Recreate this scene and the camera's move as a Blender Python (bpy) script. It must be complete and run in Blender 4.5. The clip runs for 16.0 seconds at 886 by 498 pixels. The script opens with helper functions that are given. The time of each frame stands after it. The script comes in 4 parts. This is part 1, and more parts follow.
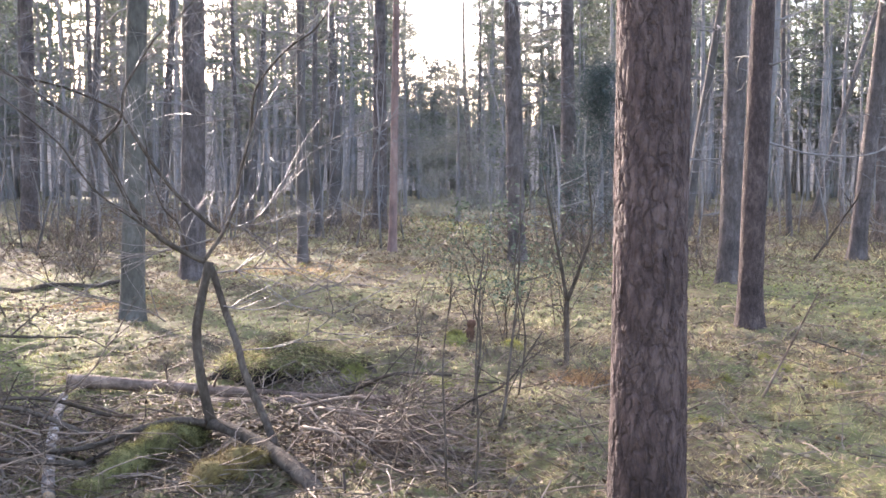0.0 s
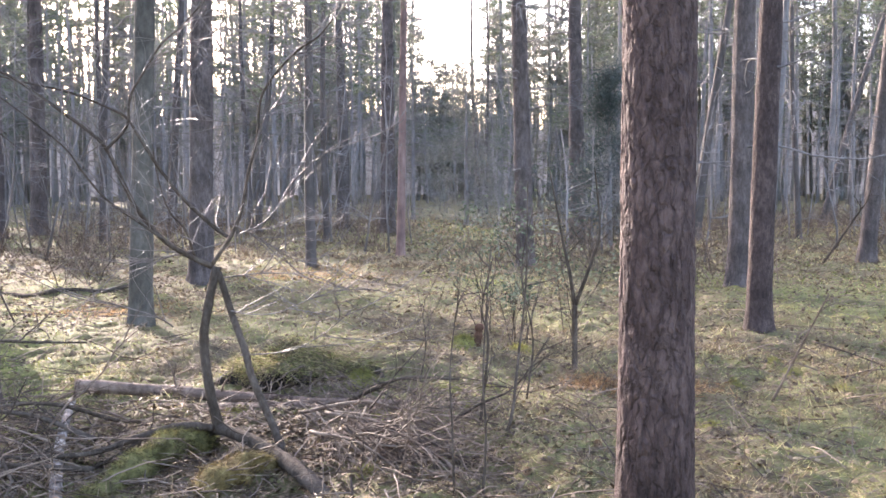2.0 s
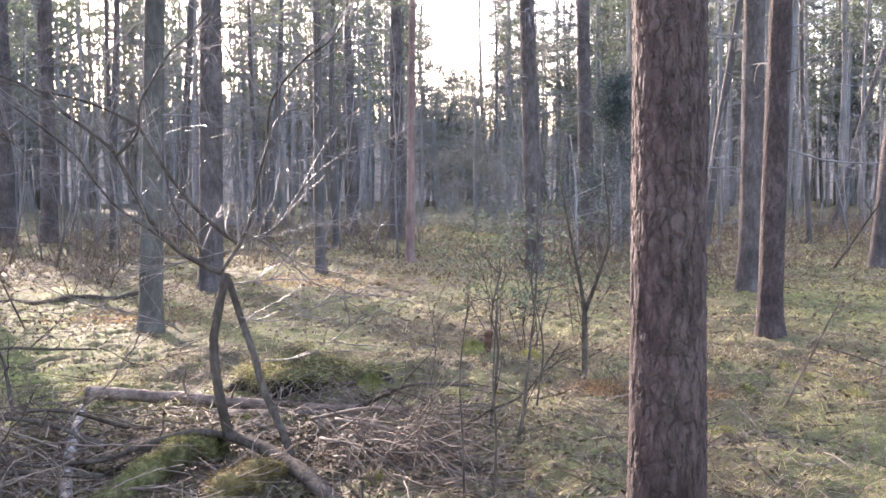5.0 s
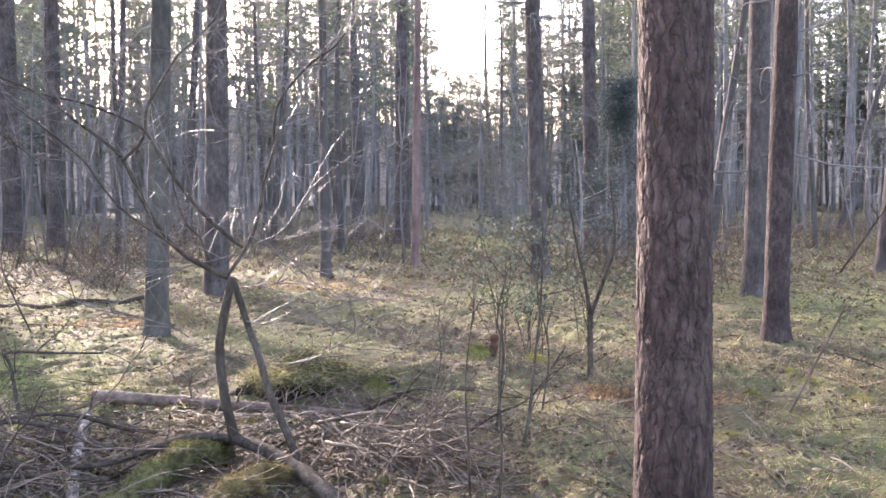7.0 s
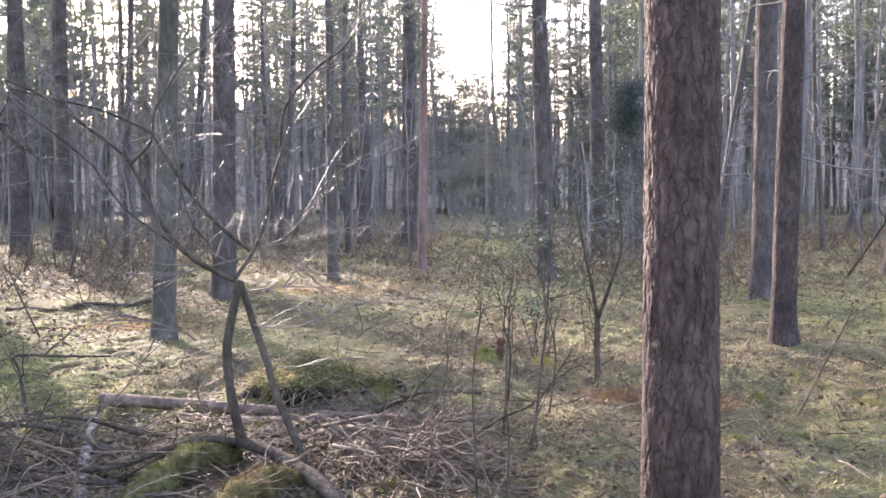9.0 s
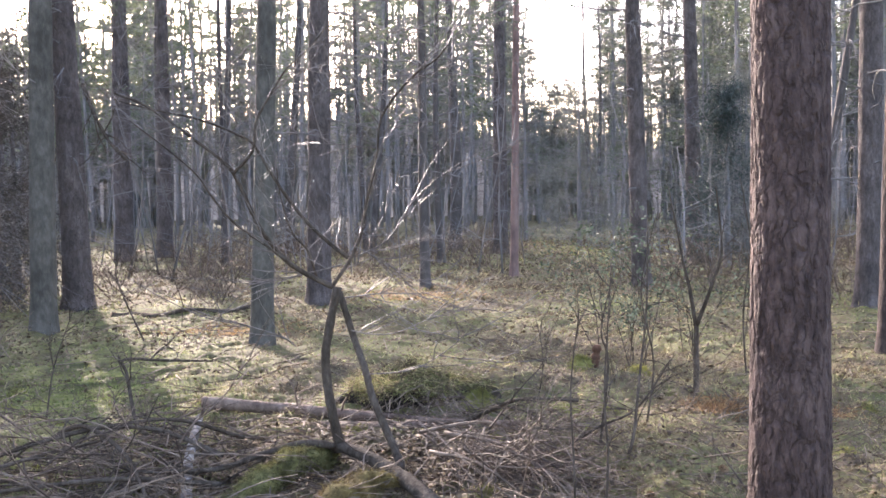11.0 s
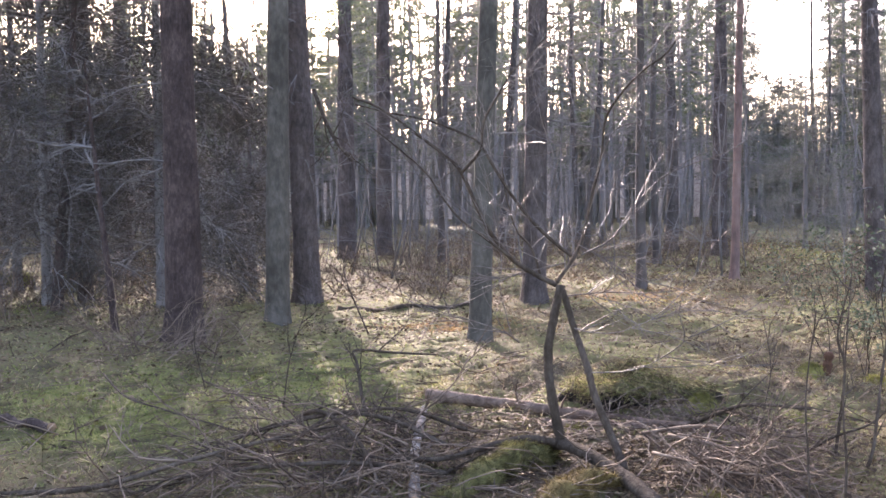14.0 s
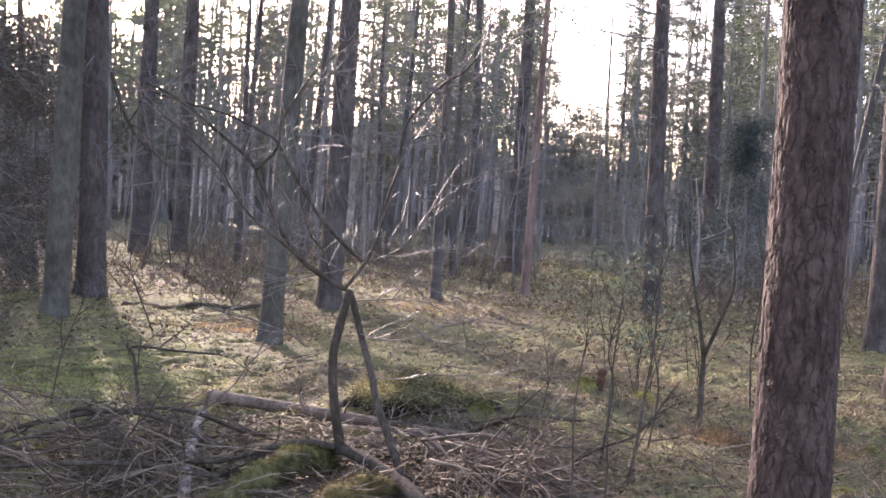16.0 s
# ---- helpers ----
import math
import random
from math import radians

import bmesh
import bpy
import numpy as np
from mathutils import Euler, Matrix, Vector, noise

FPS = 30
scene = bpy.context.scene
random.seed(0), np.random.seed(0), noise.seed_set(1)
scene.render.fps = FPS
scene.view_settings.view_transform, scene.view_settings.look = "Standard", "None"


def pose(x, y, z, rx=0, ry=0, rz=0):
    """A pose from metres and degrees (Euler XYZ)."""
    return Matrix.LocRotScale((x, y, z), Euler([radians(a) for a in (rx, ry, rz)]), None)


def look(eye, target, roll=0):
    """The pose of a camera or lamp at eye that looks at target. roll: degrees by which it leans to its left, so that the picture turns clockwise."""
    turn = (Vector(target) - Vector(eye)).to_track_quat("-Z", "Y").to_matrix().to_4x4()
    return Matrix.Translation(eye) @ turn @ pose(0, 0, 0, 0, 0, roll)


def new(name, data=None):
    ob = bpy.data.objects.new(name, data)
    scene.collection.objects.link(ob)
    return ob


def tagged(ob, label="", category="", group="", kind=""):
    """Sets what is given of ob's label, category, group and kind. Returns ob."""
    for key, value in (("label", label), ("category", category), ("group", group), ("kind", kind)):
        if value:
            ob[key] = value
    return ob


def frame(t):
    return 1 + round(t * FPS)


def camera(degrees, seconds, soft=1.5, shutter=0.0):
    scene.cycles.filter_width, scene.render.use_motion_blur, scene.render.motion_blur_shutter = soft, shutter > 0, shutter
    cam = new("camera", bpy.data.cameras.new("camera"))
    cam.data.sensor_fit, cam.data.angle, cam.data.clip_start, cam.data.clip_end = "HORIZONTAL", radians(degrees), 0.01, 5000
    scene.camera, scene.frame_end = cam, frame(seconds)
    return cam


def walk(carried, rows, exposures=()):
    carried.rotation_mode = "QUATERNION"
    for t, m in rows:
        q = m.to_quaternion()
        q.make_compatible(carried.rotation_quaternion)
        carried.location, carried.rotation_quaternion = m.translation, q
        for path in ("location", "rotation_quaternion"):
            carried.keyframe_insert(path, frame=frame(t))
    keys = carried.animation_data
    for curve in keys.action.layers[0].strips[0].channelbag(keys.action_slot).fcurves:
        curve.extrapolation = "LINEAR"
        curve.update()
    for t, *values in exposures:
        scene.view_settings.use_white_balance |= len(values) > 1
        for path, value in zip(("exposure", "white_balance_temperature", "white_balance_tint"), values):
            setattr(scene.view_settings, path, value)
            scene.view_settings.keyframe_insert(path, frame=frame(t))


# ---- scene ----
# ---- camera ----
cam = camera(48.0, 16.0, soft=1.6)
PATH = [
    (0.0, 0.000, 0.000, 1.600, -4.10, -0.00, 0.00),
    (0.5, 0.001, 0.000, 1.599, -3.89, 0.06, 0.34),
    (1.0, 0.004, 0.003, 1.601, -3.90, 0.04, 0.52),
    (1.5, 0.006, 0.010, 1.600, -3.95, 0.23, 0.70),
    (2.0, 0.009, 0.012, 1.600, -3.87, 0.22, 0.48),
    (2.5, 0.010, 0.017, 1.598, -3.77, 0.23, 0.49),
    (3.0, 0.011, 0.012, 1.598, -3.68, 0.40, 0.64),
    (3.5, 0.013, 0.017, 1.598, -3.59, 0.46, 0.80),
    (4.0, 0.011, 0.024, 1.598, -3.66, 0.49, 0.84),
    (6.5, 0.002, 0.017, 1.597, -3.24, 0.32, 1.26),
    (7.0, 0.003, 0.016, 1.596, -3.25, 0.40, 1.29),
    (7.5, 0.004, 0.019, 1.596, -3.37, 0.45, 1.36),
    (8.0, 0.004, 0.010, 1.597, -3.21, 0.45, 1.47),
    (10.5, -0.013, 0.015, 1.596, -2.90, 0.77, 3.60),
    (11.0, -0.031, 0.011, 1.597, -2.62, 0.84, 6.87),
    (11.5, -0.040, -0.002, 1.596, -2.62, 0.77, 8.11),
    (12.0, -0.053, -0.003, 1.592, -2.83, 0.66, 9.75),
    (12.5, -0.060, -0.005, 1.594, -2.79, 0.73, 11.12),
    (13.0, -0.073, 0.001, 1.586, -2.78, 0.59, 11.95),
    (13.5, -0.090, -0.018, 1.586, -2.73, 0.71, 15.79),
    (14.0, -0.098, -0.060, 1.587, -2.44, 0.68, 18.97),
    (14.5, -0.109, -0.034, 1.580, -2.62, 0.45, 20.29),
    (14.8, -0.084, -0.031, 1.578, -2.62, 0.28, 19.45),
    (15.0, -0.068, -0.031, 1.578, -1.32, -2.30, 16.97),
    (15.2, -0.067, -0.032, 1.577, -1.38, -2.69, 14.31),
    (15.5, -0.065, -0.033, 1.575, -1.56, -3.59, 12.66),
    (15.7, -0.058, -0.032, 1.573, -1.62, -3.50, 9.82),
    (16.0, -0.042, -0.028, 1.570, -1.78, -3.38, 7.73),
]
walk(cam, [(t, pose(x, y, z, 90 + rx, ry, rz)) for t, x, y, z, rx, ry, rz in PATH],
     [(0.0, 3.12, 6400, 25), (8.0, 3.04, 6400, 27), (11.0, 2.90, 6400, 25), (14.5, 2.72, 6550, 30), (16.0, 2.56, 6550, 30)])

# ---- light ----
SUN_LEFT, SUN_UP = 31.0, 17.0
sun_way = Vector((-math.sin(radians(SUN_LEFT)) * math.cos(radians(SUN_UP)),
                  math.cos(radians(SUN_LEFT)) * math.cos(radians(SUN_UP)), math.sin(radians(SUN_UP))))
world = bpy.data.worlds.new("sky")
scene.world = world
world.use_nodes = True
wn = world.node_tree
sky = wn.nodes.new("ShaderNodeTexSky")
sky.sky_type, sky.sun_disc = "NISHITA", False
sky.sun_elevation, sky.sun_rotation = radians(SUN_UP), radians(-SUN_LEFT)
sky.air_density, sky.dust_density, sky.ozone_density = 1.0, 2.6, 1.0
wn.links.new(sky.outputs[0], wn.nodes["Background"].inputs[0])
wn.nodes["Background"].inputs[1].default_value = 0.15
lamp = bpy.data.lights.new("sun", "SUN")
lamp.energy, lamp.angle, lamp.color = 3.7, radians(0.9), (1.0, 0.91, 0.76)
sun = new("sun", lamp)
sun.matrix_world = look(sun_way * 50, (0, 0, 0))

# ---- materials ----


def material(name, colours, scale=8.0, rough=0.85, bump=0.4, bump_scale=60.0, stretch=1.0, patches=1.2, detail=6.0,
             per_piece=0.0, glow_through=0.0, spec=0.25):
    """Two scales of colour noise through a ramp, a fine bump, and a change from piece to piece."""
    m = bpy.data.materials.new(name)
    m.use_nodes = True
    t = m.node_tree
    n, l = t.nodes, t.links
    b = n["Principled BSDF"]
    co = n.new("ShaderNodeTexCoord")
    mp = n.new("ShaderNodeMapping")
    mp.inputs["Scale"].default_value = (1, 1, stretch)
    l.new(co.outputs["Object"], mp.inputs[0])
    fine = n.new("ShaderNodeTexNoise")
    fine.inputs["Scale"].default_value, fine.inputs["Detail"].default_value = scale, detail
    fine.inputs["Roughness"].default_value = 0.65
    wide = n.new("ShaderNodeTexNoise")
    wide.inputs["Scale"].default_value, wide.inputs["Detail"].default_value = patches, 3.0
    l.new(mp.outputs[0], fine.inputs[0])
    l.new(co.outputs["Object"], wide.inputs[0])
    mix = n.new("ShaderNodeMath")
    mix.operation = "MULTIPLY_ADD"
    mix.inputs[1].default_value = 0.55
    l.new(fine.outputs[0], mix.inputs[0])
    half = n.new("ShaderNodeMath")
    half.operation = "MULTIPLY"
    half.inputs[1].default_value = 0.45
    l.new(wide.outputs[0], half.inputs[0])
    l.new(half.outputs[0], mix.inputs[2])
    last = mix
    if per_piece:
        geo = n.new("ShaderNodeNewGeometry")
        add = n.new("ShaderNodeMath")
        add.operation = "MULTIPLY_ADD"
        add.inputs[1].default_value = per_piece
        l.new(geo.outputs["Random Per Island"], add.inputs[0])
        l.new(mix.outputs[0], add.inputs[2])
        sub = n.new("ShaderNodeMath")
        sub.operation = "SUBTRACT"
        sub.inputs[1].default_value = per_piece / 2
        l.new(add.outputs[0], sub.inputs[0])
        last = sub
    ramp = n.new("ShaderNodeValToRGB")
    e = ramp.color_ramp.elements
    while len(e) < len(colours):
        e.new(0.5)
    for i, c in enumerate(colours):
        e[i].position = 0.37 + 0.26 * i / max(1, len(colours) - 1)
        e[i].color = (*c, 1)
    l.new(last.outputs[0], ramp.inputs[0])
    l.new(ramp.outputs[0], b.inputs["Base Color"])
    b.inputs["Roughness"].default_value = rough
    b.inputs["Specular IOR Level"].default_value = spec
    if bump:
        bn = n.new("ShaderNodeTexNoise")
        bn.inputs["Scale"].default_value, bn.inputs["Detail"].default_value = bump_scale, 5.0
        l.new(mp.outputs[0], bn.inputs[0])
        bp = n.new("ShaderNodeBump")
        bp.inputs["Strength"].default_value, bp.inputs["Distance"].default_value = bump, 0.02
        l.new(bn.outputs[0], bp.inputs["Height"])
        l.new(bp.outputs[0], b.inputs["Normal"])
    if glow_through:
        tr = n.new("ShaderNodeBsdfTranslucent")
        l.new(ramp.outputs[0], tr.inputs[0])
        ms = n.new("ShaderNodeMixShader")
        ms.inputs[0].default_value = glow_through
        l.new(b.outputs[0], ms.inputs[1])
        l.new(tr.outputs[0], ms.inputs[2])
        l.new(ms.outputs[0], n["Material Output"].inputs[0])
    return m


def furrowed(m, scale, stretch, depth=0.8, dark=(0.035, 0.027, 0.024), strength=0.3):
    """Adds plates parted by dark furrows to a bark material: furrow tone and crevice shade in its colour."""
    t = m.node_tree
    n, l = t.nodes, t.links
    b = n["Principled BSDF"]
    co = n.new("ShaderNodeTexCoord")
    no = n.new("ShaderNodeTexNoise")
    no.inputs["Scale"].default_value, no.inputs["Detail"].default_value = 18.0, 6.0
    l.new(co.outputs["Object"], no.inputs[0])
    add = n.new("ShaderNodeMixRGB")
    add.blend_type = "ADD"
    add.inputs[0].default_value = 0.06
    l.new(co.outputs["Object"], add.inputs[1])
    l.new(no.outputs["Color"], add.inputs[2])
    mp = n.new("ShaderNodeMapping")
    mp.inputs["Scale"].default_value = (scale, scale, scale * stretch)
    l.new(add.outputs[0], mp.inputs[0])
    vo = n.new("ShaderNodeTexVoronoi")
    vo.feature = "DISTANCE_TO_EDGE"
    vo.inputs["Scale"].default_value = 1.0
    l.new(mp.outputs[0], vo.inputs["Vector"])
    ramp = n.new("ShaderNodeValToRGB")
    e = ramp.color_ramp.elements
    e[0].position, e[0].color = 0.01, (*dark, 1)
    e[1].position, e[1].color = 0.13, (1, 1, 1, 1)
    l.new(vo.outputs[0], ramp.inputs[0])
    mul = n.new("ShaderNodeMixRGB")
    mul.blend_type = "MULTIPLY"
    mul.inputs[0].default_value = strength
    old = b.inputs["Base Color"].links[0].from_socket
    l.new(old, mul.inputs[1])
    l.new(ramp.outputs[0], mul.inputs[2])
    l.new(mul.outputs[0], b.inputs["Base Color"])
    bp = n.new("ShaderNodeBump")
    bp.inputs["Strength"].default_value, bp.inputs["Distance"].default_value = depth, 0.02
    l.new(ramp.outputs[0], bp.inputs["Height"])
    l.new(b.inputs["Normal"].links[0].from_socket, bp.inputs["Normal"])
    l.new(bp.outputs[0], b.inputs["Normal"])
    return m


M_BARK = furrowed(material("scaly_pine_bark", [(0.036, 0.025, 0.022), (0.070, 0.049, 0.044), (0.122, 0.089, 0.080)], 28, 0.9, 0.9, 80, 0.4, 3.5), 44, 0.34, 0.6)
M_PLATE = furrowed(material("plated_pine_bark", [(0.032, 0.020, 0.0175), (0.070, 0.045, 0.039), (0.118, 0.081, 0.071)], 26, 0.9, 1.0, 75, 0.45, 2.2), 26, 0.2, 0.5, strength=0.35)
# Paler copy of the pine bark for trunks beyond 13 m, haze in the colour.
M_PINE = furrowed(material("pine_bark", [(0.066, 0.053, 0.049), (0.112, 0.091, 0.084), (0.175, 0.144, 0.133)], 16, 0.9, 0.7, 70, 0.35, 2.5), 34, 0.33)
# Bark lightened and greyed to imitate haze; nearer branches and boughs use it too.
M_FAR = material("haze_paled_bark", [(0.115, 0.106, 0.103), (0.17, 0.157, 0.152), (0.235, 0.218, 0.212)], 6, 0.95, 0.3, 20, 0.4, 0.5)
M_BARE = material("dark_bark", [(0.055, 0.047, 0.043), (0.085, 0.073, 0.067), (0.125, 0.109, 0.101)], 8, 0.9, 0.5, 30, 0.4, 1.0)
M_RED = material("red_pine_bark", [(0.11, 0.075, 0.068), (0.19, 0.125, 0.11), (0.26, 0.18, 0.16)], 9, 0.9, 0.5, 40, 0.3, 1.5)
M_GREY = material("grey_bark", [(0.045, 0.040, 0.032), (0.078, 0.070, 0.057), (0.125, 0.113, 0.094)], 14, 0.85, 0.6, 40, 0.5, 2.0)
M_STEM = material("sapling_bark", [(0.038, 0.030, 0.022), (0.070, 0.055, 0.042), (0.118, 0.096, 0.076)], 30, 0.97, 0.7, 70, 0.4, 3.0, spec=0.05)
M_SHOOT = material("smooth_twig_bark", [(0.065, 0.052, 0.043), (0.12, 0.098, 0.083), (0.20, 0.168, 0.146)], 30, 0.58, 0.4, 70, 0.4, 3.0, spec=0.35)
M_TWIG = material("dead_twig", [(0.055, 0.038, 0.027), (0.11, 0.079, 0.057), (0.20, 0.15, 0.113)], 12, 0.8, 0.2, 80, 1.0, 1.5, per_piece=0.35)
M_LOG = material("bare_log", [(0.07, 0.048, 0.036), (0.155, 0.11, 0.083), (0.28, 0.205, 0.155)], 14, 0.9, 0.5, 70, 1.0, 3.0, spec=0.1)
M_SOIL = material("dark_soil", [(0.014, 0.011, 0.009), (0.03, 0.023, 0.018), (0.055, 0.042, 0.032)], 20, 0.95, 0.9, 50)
M_HEATH = material("brown_stems", [(0.065, 0.044, 0.026), (0.13, 0.092, 0.056), (0.25, 0.19, 0.118)], 3, 0.75, 0, 1, 1.0, 0.7, per_piece=0.6, glow_through=0.3)
M_BIRCH = material("birch_bark", [(0.04, 0.033, 0.028), (0.13, 0.11, 0.095), (0.40, 0.36, 0.32)], 15, 0.75, 0.3, 60, 1.0, 6.0)
M_GROUND = material("forest_floor", [(0.038, 0.028, 0.017), (0.105, 0.078, 0.042), (0.10, 0.10, 0.034), (0.155, 0.138, 0.058)], 22, 0.95, 0.9, 35, 1.0, 0.5, 9)
M_MOSS = material("moss", [(0.09, 0.08, 0.03), (0.17, 0.165, 0.045), (0.31, 0.29, 0.09)], 20, 0.95, 0.8, 90, 1.0, 1.5, glow_through=0.15)
# Lit copy of M_MOSS: sunlight put into a brighter, yellower colour.
M_SUNMOSS = material("sunlit_moss", [(0.12, 0.11, 0.03), (0.24, 0.225, 0.055), (0.40, 0.37, 0.12)], 30, 0.95, 0.8, 90, 1.0, 2.0, glow_through=0.5)
M_TURF = material("turf", [(0.045, 0.038, 0.02), (0.085, 0.076, 0.036), (0.14, 0.128, 0.064)], 18, 0.95, 0.9, 60, 1.0, 3.0)
M_GREENMOSS = material("green_moss", [(0.05, 0.046, 0.02), (0.115, 0.108, 0.04), (0.22, 0.205, 0.08)], 16, 0.95, 0.8, 90, 1.0, 3.0, per_piece=0.25, glow_through=0.3)
M_BROWNMOSS = material("brown_moss", [(0.08, 0.055, 0.022), (0.17, 0.125, 0.045), (0.28, 0.22, 0.09)], 16, 0.95, 0.8, 90, 1.0, 3.0, per_piece=0.25, glow_through=0.2)
M_GRASS = material("green_grass", [(0.075, 0.088, 0.026), (0.165, 0.182, 0.052), (0.30, 0.305, 0.105)], 3, 0.7, 0, 1, 1.0, 0.7, per_piece=0.45, glow_through=0.4)
M_LUSH = material("bright_moss", [(0.06, 0.075, 0.02), (0.14, 0.17, 0.045), (0.27, 0.30, 0.095)], 3, 0.8, 0, 1, 1.0, 0.7, per_piece=0.3, glow_through=0.4)
M_STRAW = material("dry_grass", [(0.11, 0.088, 0.038), (0.25, 0.208, 0.095), (0.47, 0.41, 0.205)], 3, 0.7, 0, 1, 1.0, 0.7, per_piece=0.6, glow_through=0.4)
M_LEAF = material("dead_leaf", [(0.06, 0.04, 0.024), (0.13, 0.092, 0.052), (0.23, 0.178, 0.112)], 5, 0.75, 0.2, 60, 1.0, 1.0, per_piece=0.5, glow_through=0.2, spec=0.2)
M_BROWN = material("brown_litter", [(0.048, 0.031, 0.017), (0.10, 0.067, 0.037), (0.17, 0.12, 0.07)], 8, 0.75, 0.2, 60, 1.0, 1.0, per_piece=0.4)
M_BRACKEN = material("dead_bracken", [(0.13, 0.07, 0.03), (0.26, 0.15, 0.07), (0.42, 0.27, 0.14)], 5, 0.75, 0, 1, 1.0, 1.0, per_piece=0.35, glow_through=0.4)
M_NEEDLE = material("pine_needles", [(0.07, 0.085, 0.055), (0.11, 0.13, 0.08), (0.16, 0.175, 0.11)], 2, 0.6, 0, 1, 1.0, 0.5, per_piece=0.3, glow_through=0.35)
# Lightened and greyed: haze over the far trees put into their colour.
M_HAZE = material("haze_paled_needles", [(0.12, 0.12, 0.10), (0.17, 0.17, 0.145), (0.22, 0.22, 0.19)], 0.5, 0.9, 0, 1, 1.0, 0.2, per_piece=0.3, glow_through=0.3)
M_YEW = material("blue_green_needles", [(0.03, 0.042, 0.038), (0.05, 0.065, 0.06), (0.08, 0.10, 0.09)], 2, 0.65, 0, 1, 1.0, 0.5, per_piece=0.3, glow_through=0.2)
M_DARK = material("spruce_needles", [(0.05, 0.044, 0.038), (0.075, 0.067, 0.059), (0.105, 0.095, 0.085)], 2, 0.8, 0, 1, 1.0, 0.5, per_piece=0.2, glow_through=0.06, spec=0.1)
M_HOLLY = material("evergreen_leaf", [(0.05, 0.065, 0.04), (0.10, 0.12, 0.075), (0.17, 0.19, 0.13)], 3, 0.65, 0, 1, 1.0, 0.6, per_piece=0.3, glow_through=0.3, spec=0.12)
M_CUT = material("cut_wood", [(0.16, 0.10, 0.06), (0.26, 0.17, 0.10), (0.36, 0.26, 0.17)], 30, 0.85, 0.3, 80)
M_RUST = material("red_rot_wood", [(0.04, 0.02, 0.012), (0.075, 0.038, 0.022), (0.12, 0.065, 0.04)], 25, 0.9, 0.4, 60)

# ---- builders ----
rng = np.random.default_rng(7)


class Shape:
    """Collects vertices and faces of one mesh."""

    def __init__(self):
        self.v, self.f, self.n = [], [], 0

    def add(self, v, f):
        v = np.asarray(v, float)
        self.v.append(v)
        self.f.extend((np.asarray(f) + self.n).tolist())
        self.n += len(v)

    def put(self, v, f):
        n = self.n
        self.v.append(v)
        self.f.extend([[i + n for i in q] for q in f])
        self.n += len(v)

    def tube(self, points, radii, sides=6, wobble=0.0, tip=True):
        p = np.asarray(points, float)
        d = np.gradient(p, axis=0)
        d /= np.linalg.norm(d, axis=1)[:, None] + 1e-9
        ref = np.array([0.0, 0.0, 1.0]) if abs(d[0][2]) < 0.8 else np.array([1.0, 0.0, 0.0])
        a = np.cross(d, ref)
        a /= np.linalg.norm(a, axis=1)[:, None] + 1e-9
        b = np.cross(d, a)
        r = np.broadcast_to(np.asarray(radii, float), (len(p),))
        ang = np.linspace(0, 2 * np.pi, sides, endpoint=False)
        rr = r[:, None] * (1 + wobble * rng.uniform(-1, 1, (len(p), sides)))
        v = p[:, None] + rr[..., None] * (np.cos(ang)[None, :, None] * a[:, None] + np.sin(ang)[None, :, None] * b[:, None])
        k = len(p)
        i = (np.arange(k - 1) * sides)[:, None]
        j = np.arange(sides)
        q = np.stack([i + j, i + (j + 1) % sides, i + sides + (j + 1) % sides, i + sides + j], -1).reshape(-1, 4)
        self.add(v.reshape(-1, 3), q)
        if tip:
            self.f.append([self.n - sides + s for s in range(sides)])
            self.f.append([self.n - k * sides + s for s in range(sides)][::-1])

    def mesh(self, name):
        me = bpy.data.meshes.new(name)
        me.from_pydata(np.concatenate(self.v).tolist() if self.v else [], [], self.f)
        return me


def part(name, sh, mat, parent=None, label="", smooth=True):
    me = sh.mesh(name) if isinstance(sh, Shape) else sh
    if not me.materials:
        me.materials.append(mat)
        if smooth:
            me.polygons.foreach_set("use_smooth", [True] * len(me.polygons))
    ob = new(name, me)
    if parent is not None:
        ob.parent = parent
    return tagged(ob, label)


def thing(name, label, category, at=(0, 0, 0), group=""):
    ob = new(name)
    ob.location = at
    return tagged(ob, label, category, group)


def curve(points, steps=6):
    """A smooth way through a few points."""
    p = np.asarray(points, float)
    if len(p) < 3:
        return np.linspace(p[0], p[-1], steps + 1)
    q = np.vstack([2 * p[0] - p[1], p, 2 * p[-1] - p[-2]])
    out = []
    for i in range(1, len(q) - 2):
        for u in np.linspace(0, 1, steps, endpoint=False):
            out.append(0.5 * (2 * q[i] + (q[i + 1] - q[i - 1]) * u + (2 * q[i - 1] - 5 * q[i] + 4 * q[i + 1] - q[i + 2]) * u * u
                              + (3 * q[i] - q[i - 1] - 3 * q[i + 1] + q[i + 2]) * u ** 3))
    out.append(p[-1])
    return np.array(out)


def crooked(start, way, length, bend=0.25, droop=0.0, steps=6):
    """A crooked twig that starts in a direction and wanders."""
    d = np.asarray(way, float)
    d = d / np.linalg.norm(d)
    p = [np.asarray(start, float)]
    for _ in range(steps):
        d = d + rng.normal(0, bend, 3) + (0, 0, -droop)
        d /= np.linalg.norm(d)
        p.append(p[-1] + d * length / steps)
    return np.array(p)


